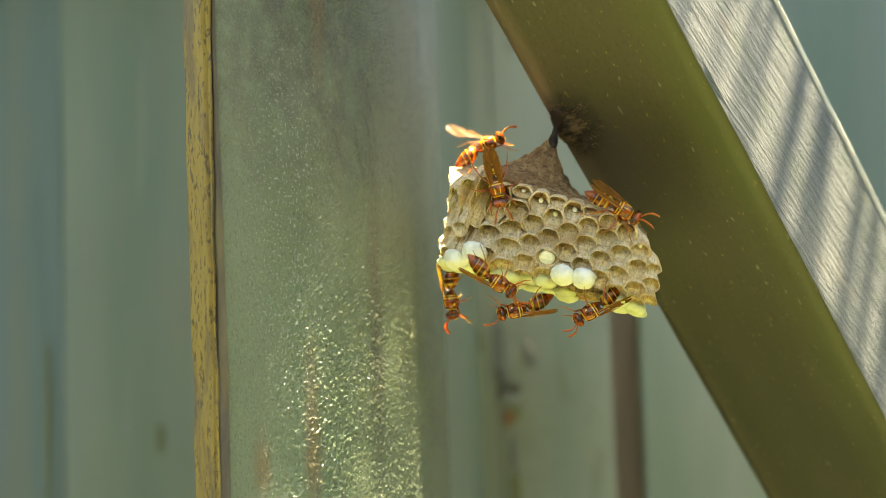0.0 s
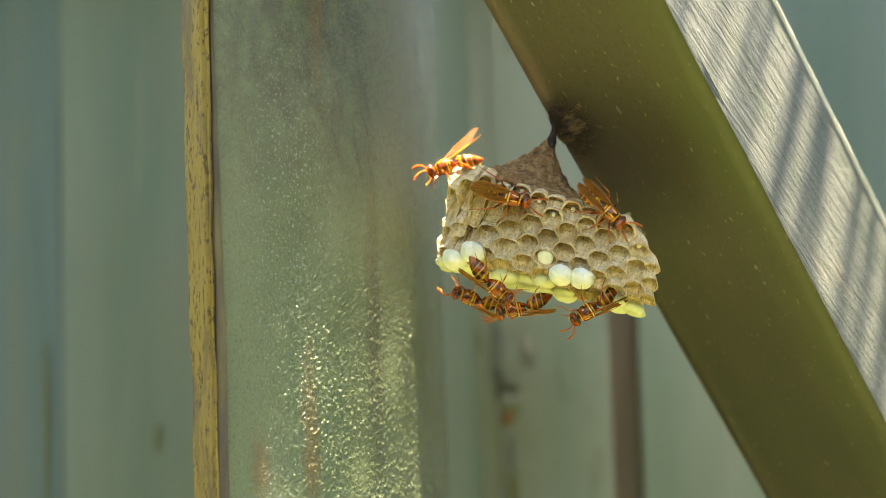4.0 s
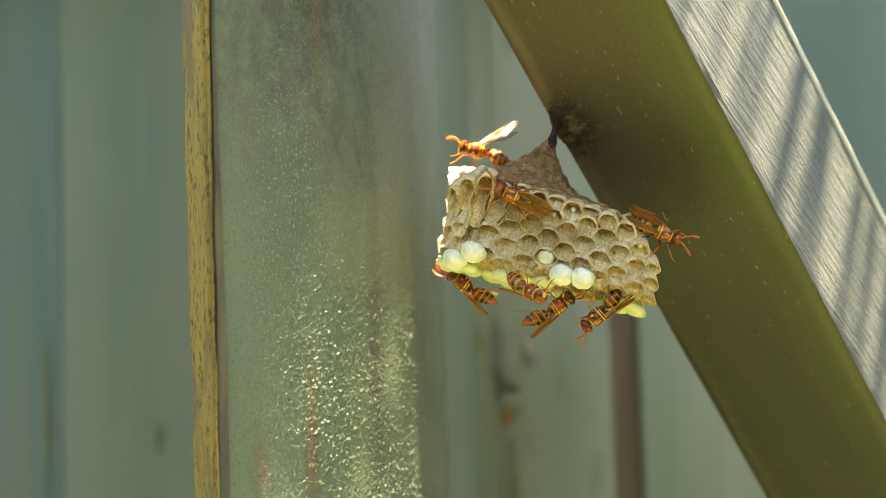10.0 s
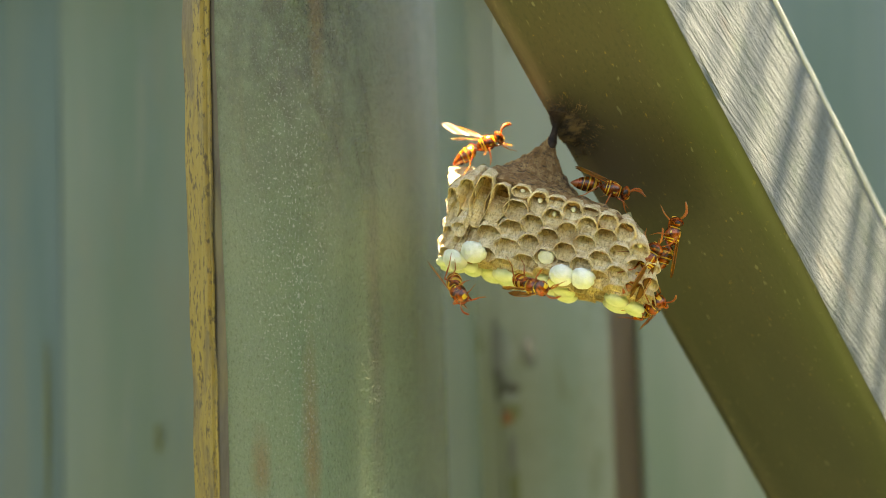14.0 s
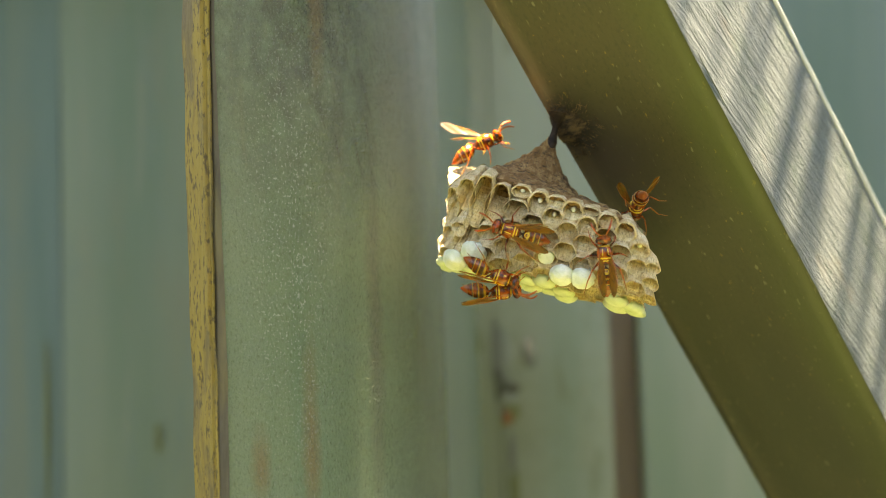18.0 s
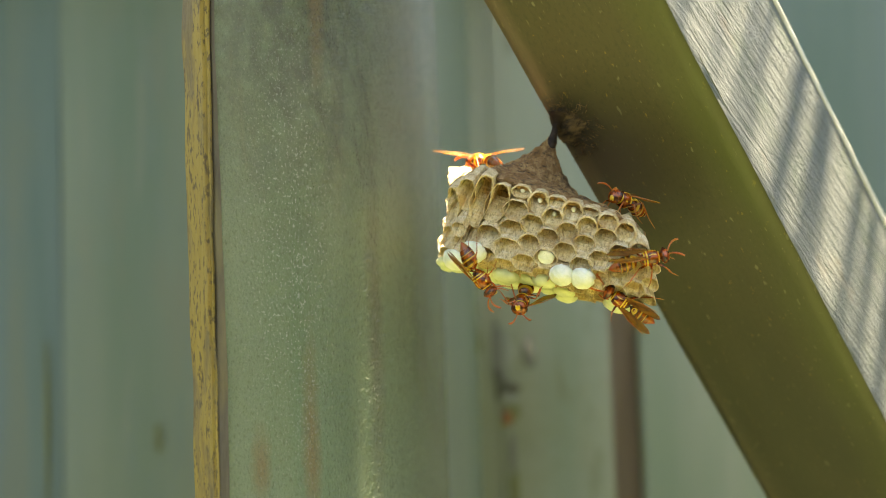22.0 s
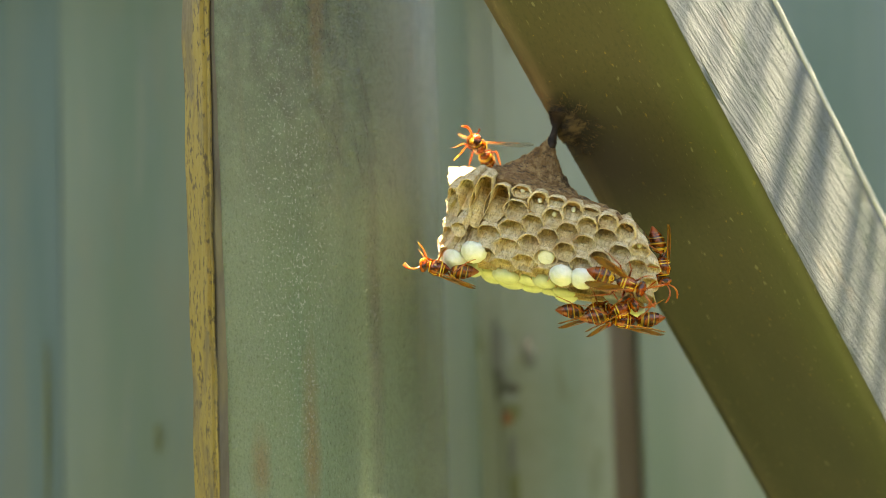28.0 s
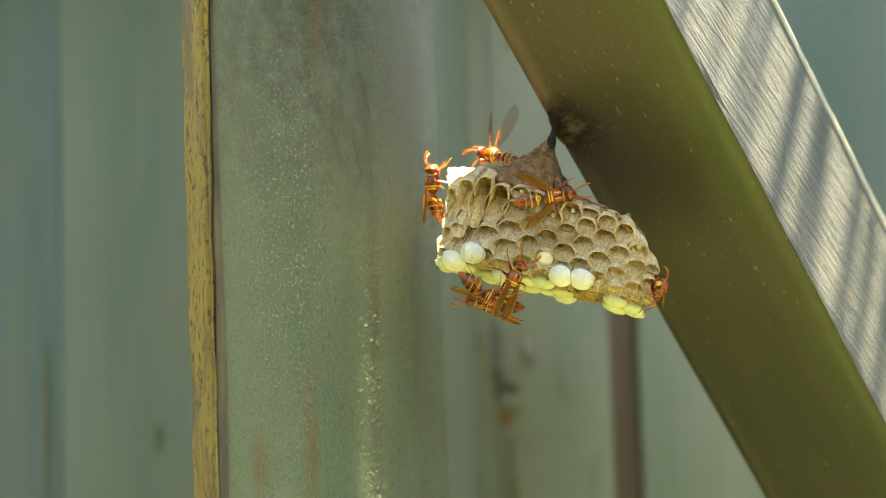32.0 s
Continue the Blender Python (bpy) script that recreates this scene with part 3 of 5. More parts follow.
# ---- paper nest ----
NEST = pose(0.0290, 0.4172, 1.6498, -5.70, 16.07, -11.38)
nest = thing("wasp_nest", NEST, "grey paper wasp nest with white-capped cells, hung from the beam", "wasp nest")
PITCH = 5.15
FRONT, CORNER = 17.0, 6.0
SLOPE, UNDER = radians(17), radians(6)


def comb(a, b):
    """Mouth point, way out and cell depth at a mm along the comb and b mm from its front rim, down and then under."""
    # the profile: a slanting front, a rounded corner, a nearly level underside
    turn = math.pi / 2 - SLOPE - UNDER
    y, z = -12.0, 1.0
    run = min(b, FRONT)
    y, z = y + run * math.sin(SLOPE), z - run * math.cos(SLOPE)
    if b > FRONT:
        q = min(b - FRONT, CORNER * turn) / CORNER
        y += CORNER * (math.cos(SLOPE) - math.cos(SLOPE + q))
        z -= CORNER * (math.sin(SLOPE + q) - math.sin(SLOPE))
    rest = b - FRONT - CORNER * turn
    if rest > 0:
        y, z = y + rest * math.cos(UNDER), z - rest * math.sin(UNDER) * (1 - rest / 20)
    lf = max(0.0, min(1.0, (-a - 13.0) / 6.0))
    dip = radians(min(84.0, 22 + 28 * min(1.0, max(0.0, b - 1.0) / 7.0) + 32 * max(0.0, min(1.0, (b - 13.0) / 10.0)) + 24 * lf))
    way = Vector((0.0, -math.cos(dip), -math.sin(dip)))
    # both ends bend away
    start, bow = (18.5, 12.5) if a > 0 else (18.0, 9.0)
    e = max(0.0, abs(a) - start) / bow
    x = math.copysign(min(abs(a), start) + bow * math.sin(min(e, 1.5)), a) + (0.05 * a * min(1.0, max(0.0, b) / 20.0) if a > 0 else 0.0)
    x -= 2.4 * max(0.0, 1 - abs(a + 13) / 9) * min(1.0, max(0.0, b) / 12)
    y += bow * (1 - math.cos(min(e, 1.5)))
    side = math.copysign(math.sin(min(e, 1.5)), a)
    way = Vector((0.55 * side + 0.10 * a / 25.0, way.y * (1 - 0.6 * abs(side)), way.z - 0.25 * abs(side))).normalized()
    depth = 3.0 + 9.0 * min(1.0, max(0.0, b) / 18.0) + 7.0 * max(0.0, min(1.0, (-a - 9.0) / 3.0))
    depth = min(depth, max(2.2, (b - rim_start(a) + 2.2) / max(0.3, math.sin(dip))))
    return Vector((x, y, z)), way, depth


def rim_start(a):
    """Where the comb begins below its rim: more rows at one end than at the other."""
    return -1.5 + 4.5 * max(0.0, min(1.0, (a + 26) / 52)) + max(0.0, a - 19) * 0.8 + 4.0 * max(0.0, min(1.0, (-a - 20.5) / 3.0)) 


HEX = [(math.cos(radians(60 * k)), math.sin(radians(60 * k))) for k in range(6)]


def cell_ring(ca, cb, size, drop, lip=0.0, tall=1.0, niche=None):
    """Twelve points round one cell: its six corners, pulled in a little, and the middles of its sides. niche: mm into the cell,
    most under its upper lip, least at its lower one, where the floor runs out on to the next cell."""
    ring = []
    _, out, _ = comb(ca, cb)
    shingle = 0.45 * max(0.0, min(0.9, (comb(ca, cb + 0.5)[0] - comb(ca, cb - 0.5)[0]).dot(out)))
    for k in range(6):
        (ax, ay), (bx, by) = HEX[k], HEX[(k + 1) % 6]
        for x, y, pull in ((ax, ay, 0.95), ((ax + bx) / 2, (ay + by) / 2, 1.04)):
            wide = size if niche is None or y <= 0 else size + (0.99 - size) * y * max(0.0, 1 - niche / 4.0)
            r = 0.577 * PITCH * wide * pull
            m, w, d = comb(ca + x * r, cb + y * r * tall)
            inward = d * (drop + lip) if niche is None else d * lip + niche * (0.78 - 0.70 * y)
            # each mouth is cut aslant, so that its upper lip stands out over the lower one
            ring.append((m - w * (inward + shingle * y * r * tall * (1 - drop))) * MM)
    return ring


def skin(bm, rings, cap=False):
    vs = [[bm.verts.new(q) for q in ring] for ring in rings]
    n = len(vs[0])
    for p, q in zip(vs, vs[1:]):
        for k in range(n):
            bm.faces.new((p[k], p[(k + 1) % n], q[(k + 1) % n], q[k]))
    if cap:
        bm.faces.new(vs[-1])
    return vs


rng = random.Random(5)
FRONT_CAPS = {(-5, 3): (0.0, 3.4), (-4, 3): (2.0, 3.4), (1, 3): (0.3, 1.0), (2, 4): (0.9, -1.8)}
spots = []
for i in range(-8, 9):
    for j in range(0, 11):
        a, b = i * 0.866 * PITCH + 1.7 + rng.uniform(-0.3, 0.3), (j + (0.5 if i % 2 else 0.0)) * PITCH + 1.2 + rng.uniform(-0.3, 0.3)
        tall = 1.0
        if -26 < a < -11 and b < 13.5:
            # long fluted cells, two rows deep
            if b > rim_start(a) + 0.8 + PITCH:
                continue
            if b >= rim_start(a) + 0.8:
                after = b + PITCH
                while after < 13.5:
                    after += PITCH
                top, low = rim_start(a) + 0.2 + 1.2 * (i % 2), after - 0.5 * PITCH
                b, tall = (top + low) / 2, (low - top) / PITCH
        under = max(0.0, b - 22.0) / 22.0
        if b < rim_start(a) + 0.8 or abs(a) > 29.5 * math.sqrt(max(0.0, 1 - under * under)) - (0.2 if a > 0 else -0.8):
            continue
        da, db = FRONT_CAPS.get((i, j), (0.0, 0.0))
        a, b = a + da, b + db
        young = b < rim_start(a) + 0.8 + PITCH and tall == 1.0
        if not young:
            spots.append((i, j, a, b, tall, 0))
            continue
        # the newest cells fill what is left below the roof's rim; where there is room, one more is begun above
        top, low = rim_start(a) + 0.1, b + 0.5 * PITCH
        if low - top > 1.25 * PITCH:
            cut = low - PITCH
            spots.append((i, j, a, (cut + low) / 2, 1.0, 1))
            low = cut
        spots.append((i, j, a, (top + low) / 2, (low - top) / PITCH, 2 if low - top < 0.8 * PITCH else 1))
for i, j, a, b, tall, young in spots:
    lip = rng.uniform(-0.04, 0.04)
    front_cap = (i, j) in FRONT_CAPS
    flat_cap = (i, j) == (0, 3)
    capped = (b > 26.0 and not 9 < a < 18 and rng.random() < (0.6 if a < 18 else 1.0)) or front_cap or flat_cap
    bm = bmesh.new()
    size = (1.06, 0.92, 0.88)[young] * rng.uniform(0.96, 1.03)
    flare = (1.16, 1.16, 1.16, 1.12, 1.03) if young else (0.92, 0.96, 0.99, 1.0, 1.0)
    m, w, d = comb(a, b)
    ragged = [(0.35 if young else 1.0) * rng.uniform(-0.2, 0.2) for _ in range(12)]
    outer = [cell_ring(a, b, size * s, t, lip * (1 - t), tall) for t, s in zip((1.0, 0.75, 0.5, 0.03, 0.0) if young else (1.0, 0.75, 0.5, 0.25, 0.0), flare)]
    deep = (6.8, 5.0, 2.4)[young] * rng.uniform(0.85, 1.1)
    inner = [cell_ring(a, b, size * s, 0.0, lip, tall, deep * t) for t, s in zip((0.0, 0.15, 0.45, 0.75, 1.0), (0.95, 0.93, 0.91, 0.86, 0.66))]
    for ring in (outer[-1], inner[0]):
        for k in range(12):
            ring[k] = ring[k] + w * (MM * ragged[k])
    for t, ring in enumerate(outer[1:4]):
        mid = sum(ring, Vector()) / 12
        for k in range(12):
            ring[k] = mid + (ring[k] - mid) * (1 + 0.03 * math.sin(5 * k + 2 * t + i))
    skin(bm, outer + inner, cap=True)
    cell = part("cell", bm, PAPER, nest)
    cell.data.materials.append(CELL_SHADE.m)
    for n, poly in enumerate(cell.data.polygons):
        poly.material_index = 1 if 72 <= n < 108 and (7 <= n % 12 <= 10 or n >= 96 and n % 12 in (6, 11)) else 0  # only deep under the upper lip, where shade is put into the colour
    mouth_ring = cell_ring(a, b, 0.84 if flat_cap else 1.04, 0.0, lip, tall)
    mid = sum(mouth_ring, Vector()) / 12
    rad = sum((q - mid).length for q in mouth_ring) / 12
    if capped:
        bm = bmesh.new()
        rise = (0.22 if flat_cap else rng.uniform(0.5, 0.85)) * rad
        out = (w + Vector((0, -0.45 if front_cap else 0.0, 0))).normalized()
        broad = 0.0034 if i < 0 else 0.0032
        side = out.orthogonal().normalized()
        rise_way = out.cross(side)
        dome = []
        for t in (0, 0.2, 0.4, 0.6, 0.8, 1.0, 1.2, 1.4, 1.52):
            c, h = math.cos(t) ** 0.85, math.sin(t)
            ring = []
            for k, q in enumerate(mouth_ring):
                if front_cap:
                    p = mid + (side * math.cos(k * math.pi / 6) + rise_way * math.sin(k * math.pi / 6)) * (broad * c) + out * (0.82 * broad * h)
                    ring.append(p + out * (0.00055 * noise.noise(p * 260) + 0.00022 * noise.noise(p * 800)))
                    continue
                v = q - mid
                v = v.lerp(v.normalized() * rad, 0.75)
                p = mid + v * ((0.92 if flat_cap else 1.10) * c) + out * rise * h
                ring.append(p + out * (0.00016 * noise.noise(p * 700)))
            dome.append(ring)
        skin(bm, [[mid + (q - mid) * 0.8 - w * 0.002 for q in mouth_ring]] + dome, cap=True)
        if flat_cap:
            bmesh.ops.translate(bm, verts=bm.verts, vec=-w * 0.0012 + Vector((0, 0, -0.0006)))
        part("silk_cap", bm, SILK_LIT if front_cap or flat_cap else SILK, nest, "white domed silk cap" if front_cap else "pale greenish silk cap")
    elif young and rng.random() < 0.5:
        bm = bmesh.new()
        bmesh.ops.create_uvsphere(bm, u_segments=10, v_segments=7, radius=0.00062)
        bmesh.ops.transform(bm, matrix=Matrix.Translation(comb(a, b)[0] * MM - comb(a, b)[1] * 0.0017) @ Matrix.Diagonal((1, 1, 1.15, 1)), verts=bm.verts)
        part("egg", bm, EGG, nest, "pearly white egg")

# the paper roof over the cells, drawn up into the stalk
TIP = NEST.inverted() @ Vector((0.0307, 0.4275, 1.6722))
bm = bmesh.new()
rings = []
for t in [(n / 40) ** 1.5 for n in range(41)]:
    ring = []
    for k in range(110):
        ang = 2 * math.pi * k / 110
        ca, sa = math.cos(ang), math.sin(ang)
        sq = (abs(ca) ** 3 + abs(sa) ** 3) ** (-1 / 3)
        rim = Vector(((24.0 if ca > 0 else 20.0) * ca * sq, (10.9 if sa < 0 else 12.5) * sa * sq, 1.7 - 0.12 * max(0.0, 26.5 * ca * sq + 6.0))) * MM
        if sa < 0:
            # the front rim comes down on the lips of the topmost cells
            lip = comb(rim.x / MM, rim_start(rim.x / MM) + 0.2)[0] * MM
            rim = rim.lerp(Vector((rim.x, lip.y + 0.0011, lip.z)), min(1.0, -1.3 * sa * sq) ** 2)
        r = 0.02 + 0.98 * t
        q = Vector((rim.x * r + TIP.x * (1 - t), rim.y * r + TIP.y * (1 - t), 0.0))
        off = math.hypot((q.x - TIP.x) * (0.82 if q.x > TIP.x else 0.66), (q.y - TIP.y) * 1.05)
        q.z = rim.z * t + (0.0035 + 0.0016 * max(0.0, -ca)) * (1 - t ** 5) + (TIP.z * 0.86 - 0.0035) * max(0.0, 1 - off / 0.0270) ** 5.6
        q.z += (noise.noise(q * 330) + 0.6 * noise.noise(q * 900)) * 0.0012 * min(1, t * 4) * (1 - 0.5 * t)
        q.z += (abs(noise.noise(Vector((off * 700, ca * 1.6, sa * 1.6)))) + 0.6 * abs(noise.noise(Vector((off * 1600, ca * 3, sa * 3))))) * 0.0011 * min(1, t * 6) * (1 - t ** 4)
        ring.append(q)
    rings.append(ring)
low = [Vector((q.x * 0.99, q.y + 0.0004, q.z - 0.0006)) for q in rings[-1]]
back = [Vector((q.x * 0.95, q.y * 0.6, q.z - 0.0008)) for q in rings[-1]]
deep = [Vector((q.x * 0.95, q.y * 0.55, q.z - 0.0055)) for q in rings[-1]]
skin(bm, rings + [low, back, deep])
part("paper_roof", bm, BACK, nest, "brown wrinkled paper roof of the comb")
# ragged paper sheet added behind the cells at one end to catch sun
bm = bmesh.new()
g = {}
for i in range(25):
    for j in range(15):
        u, v = 1.0 * i / 24, j / 14
        v *= min(1.0, 0.58 + 0.7 * u + 0.5 * abs((u * 2.6) % 1.0 - 0.5))
        q = Vector((-32.0, 10.7, 5.5)) + Vector((7.7, 1.4, 1.9)) * u + Vector((3.5, -8.6, -7.4)) * v
        fray = 0.35 * noise.noise(Vector((u * 7, 0, 2))) * (1 - v) + 0.35 * noise.noise(Vector((u * 5, v * 5, 7)))
        q.x += 0.7 * noise.noise(Vector((3, v * 6, 1))) * max(0.0, 1 - 3 * u)
        g[i, j] = [bm.verts.new((q + Vector((0, 0, fray - h))) * MM) for h in (0.0, 0.3)]
for i in range(24):
    for j in range(14):
        for h in (0, 1):
            bm.faces.new((g[i, j][h], g[i + 1, j][h], g[i + 1, j + 1][h], g[i, j + 1][h]))
for ring in ([(i, 0) for i in range(25)], [(0, j) for j in range(15)], [(24, j) for j in range(15)], [(i, 14) for i in range(25)]):
    for p, q in zip(ring, ring[1:]):
        bm.faces.new((g[p][0], g[q][0], g[q][1], g[p][1]))
part("torn_flap", bm, PAPER, nest, "ragged sheet of pale paper added to catch the sun")
axis = [Vector((TIP.x, TIP.y, TIP.z * k)) for k in (1.12, 1.06, 1.01, 0.96, 0.92, 0.88, 0.84, 0.79, 0.70)]
part("stalk", tube(axis, [0.0030, 0.0020, 0.0012, 0.0009, 0.00085, 0.0009, 0.0011, 0.0014, 0.0013], 14), STALK, nest, "dark shiny stalk")

# smear of resin where the stalk holds to the beam
bm = bmesh.new()
rings = []
for r in (0.0, 0.25, 0.5, 0.75, 1.0):
    ring = []
    for k in range(36):
        a = 2 * math.pi * k / 36
        rr = r * (1 + 0.16 * noise.noise(Vector((math.cos(a) * 9, math.sin(a) * 9, 5.0))) + 0.34 * noise.noise(Vector((math.cos(a) * 2, math.sin(a) * 2, 1.7))) + 0.12 * math.sin(5 * a))
        ring.append(Vector((0.0056 * rr * math.cos(a), max(-0.0019, 0.0068 * rr * math.sin(a)), -0.0002 + 0.0013 * (1 - r ** 2) + 0.0003 * noise.noise(Vector((rr * 4 * math.cos(a), rr * 4 * math.sin(a), 0))) * (1 - r))))
    rings.append(ring)
skin(bm, rings)
# chewed fibres that stick out all round it
straw = random.Random(3)
for n in range(760):
    a, r = straw.uniform(0, 2 * math.pi), 0.0100 * straw.random() ** 0.8
    at = Vector((r * math.cos(a), r * 1.1 * math.sin(a), 0.0002 + 0.0010 * max(0.0, 1 - r / 0.005)))
    way = Vector((math.cos(a + straw.uniform(-1.2, 1.2)), math.sin(a + straw.uniform(-1.2, 1.2)), straw.uniform(-0.1, 0.45))).normalized() * straw.uniform(0.0008, 0.0030)
    if at.y + min(0.0, way.y) < -0.0019:
        continue
    side = way.orthogonal().normalized() * straw.uniform(0.00006, 0.00016)
    up = way.cross(side).normalized() * 0.00008
    tri = [bm.verts.new(at + k) for k in (side, up, -side)] + [bm.verts.new(at + way)]
    for p, q in ((0, 1), (1, 2), (2, 0)):
        bm.faces.new((tri[p], tri[q], tri[3]))
smear_at = Matrix(beam.matrix_world) @ Vector((0.0404, 0.0023, 0.0004))
m = Matrix(beam.matrix_world)
m.translation = smear_at
smear = part("resin_smear", bm, SMEAR)
smear.matrix_world = m
tagged(smear, "dark brown resin smear on the beam round the nest stalk", "resin")

# ---- foliage above the wall, out of view: its shade falls on the beam and the plank ----
def leaflet(length, width, bend):
    bm = bmesh.new()
    rows_ = []
    for i in range(9):
        t = i / 8
        hw = width * 0.5 * math.sin(math.pi * min(1.0, 0.12 + 0.88 * t)) ** 0.6 + 0.0002
        rows_.append([bm.verts.new((length * t, s * hw, -bend * t * t + abs(s) * hw * 0.25)) for s in (-1, 0, 1)])
    for p, q in zip(rows_, rows_[1:]):
        for k in range(2):
            bm.faces.new((p[k], p[k + 1], q[k + 1], q[k]))
    return bm


frond_at = Vector((0.0855, 0.4400, 1.6600)) + SUN * 0.20
way = Vector((-0.43, -0.85, 0.30)).normalized()
across = way.cross(SUN).normalized()
frond = thing("palm_frond", Matrix.Translation(frond_at), "green palm frond with narrow leaflets hanging above the fence", "palm frond")
dice = random.Random(11)
blade = None
spine = []
for n in range(15):
    s = (n - 8) * 0.0033 + dice.uniform(-0.0012, 0.0012)
    if blade is None:
        blade = part("leaflet", leaflet(0.16, 0.00058, 0.003), LEAF, frond)
        ob = blade
    else:
        ob = new("leaflet", blade.data)
        ob.parent = frond
    turn = dice.uniform(-0.02, 0.02)
    d = (way + across * turn).normalized()
    base = across * s - d * 0.085
    spine.append(base)
    m = Matrix.Identity(4)
    side = SUN.cross(d).normalized()
    top = d.cross(side)
    broad = dice.uniform(0.7, 1.5) * (1.35 if s < -0.002 else 1.0)
    for r in range(3):
        m[r][0], m[r][1], m[r][2], m[r][3] = d[r], side[r] * broad, top[r], base[r]
    ob.matrix_local = m
part("rachis", tube(sorted(spine, key=lambda q: q.dot(across)), [0.002] * len(spine), 8), LEAF, frond)

# a leafy twig that the wind swings over the plank
twig = thing("leafy_twig", pose(-0.16, 0.62, 2.25), "tall green leafy shoot swaying behind the fence", "twig")
leaf_data = None
for n in range(260):
    r, ang = 0.070 * math.sqrt(dice.random()), dice.uniform(0, 2 * math.pi)
    if leaf_data is None:
        ob = part("leaf", leaflet(0.03, 0.013, 0.004), LEAF, twig)
        leaf_data = ob.data
    else:
        ob = new("leaf", leaf_data)
        ob.parent = twig
    ob.matrix_local = pose(r * math.cos(ang) * 0.72, r * math.sin(ang) * 1.25, dice.uniform(-0.03, 0.03), dice.uniform(-35, 35), dice.uniform(-35, 35), dice.uniform(0, 360))
part("twig_stem", tube([Vector((-0.02, 0.13, -2.25)), Vector((-0.03, 0.12, -0.6)), Vector((-0.05, 0.10, -0.1)), Vector((-0.02, 0.02, 0.01)), Vector((0.03, -0.03, 0.0)), Vector((0.05, -0.06, -0.01))], [0.006, 0.004, 0.0025, 0.0018, 0.0013, 0.0006], 7), BROWN, twig)
# ---- wasps ----
def wasp_leg(k, side):
    """Hip, knee, ankle and toe of leg k (0 fore, 1 middle, 2 hind), metres in the wasp's space, from the hip on."""
    hip = [(3.6, 0.9, -1.2), (2.2, 1.1, -1.4), (1.0, 1.0, -1.3)][k]
    knee = [(5.5, 2.7, -1.3), (2.3, 3.7, -0.4), (-1.5, 3.2, 0.8)][k]
    ankle = [(6.9, 3.2, -3.3), (1.7, 5.1, -3.0), (-4.3, 4.3, -2.2)][k]
    toe = [(8.5, 3.4, -4.5), (0.6, 6.9, -4.3), (-7.4, 5.1, -4.2)][k]
    pts = [Vector((x - hip[0], side * (y - hip[1]), z - hip[2])) * MM for x, y, z in (hip, knee, ankle, toe)]
    return Vector((hip[0], side * hip[1], hip[2])) * MM, pts


def scaled(profile):
    return [(x * MM, r * MM * 1.24) for x, r in profile]


GASTER = [(-0.9, 0.35), (-1.3, 0.85), (-1.9, 1.28), (-2.7, 1.56), (-3.5, 1.66), (-4.4, 1.62), (-5.3, 1.46), (-6.2, 1.18), (-7.1, 0.76), (-7.9, 0.30), (-8.2, 0.05)]


def gaster_radius(x):
    for (xa, ra), (xb, rb) in zip(GASTER, GASTER[1:]):
        if xb <= x <= xa:
            return 1.26 * (ra + (rb - ra) * (x - xa) / (xb - xa))
    return 0.05


def sag(x):
    return -0.00010 * (max(0.0, -x / MM - 1.0) ** 1.3) - 0.0002


def wing_blade(s, broad, long=1.0):
    bm = bmesh.new()
    xs = [0, -0.6, -1.4, -2.5, -3.6, -4.8, -6.0, -7.2, -8.3, -9.3, -10.0, -10.5]
    half = [0.20, 0.30, 0.46, 0.64, 0.76, 0.86, 0.92, 0.94, 0.90, 0.72, 0.46, 0.10]
    for zz in (0.0, 0.00005):
        rows_ = []
        for x, hw in zip(xs, half):
            hw *= 1 + (broad - 1) * min(1.0, -x / 3)
            rows_.append([bm.verts.new((x * long * MM, s * (t * hw + (0.15 - 0.7 * (broad - 1)) * hw / broad) * MM, zz + 0.00022 * math.sin(3 * t + 0.8 * x) * hw)) for t in (-1, -0.66, -0.33, 0, 0.33, 0.66, 1)])
        for a, b in zip(rows_, rows_[1:]):
            for k in range(6):
                bm.faces.new((a[k], a[k + 1], b[k + 1], b[k]))
    return bm


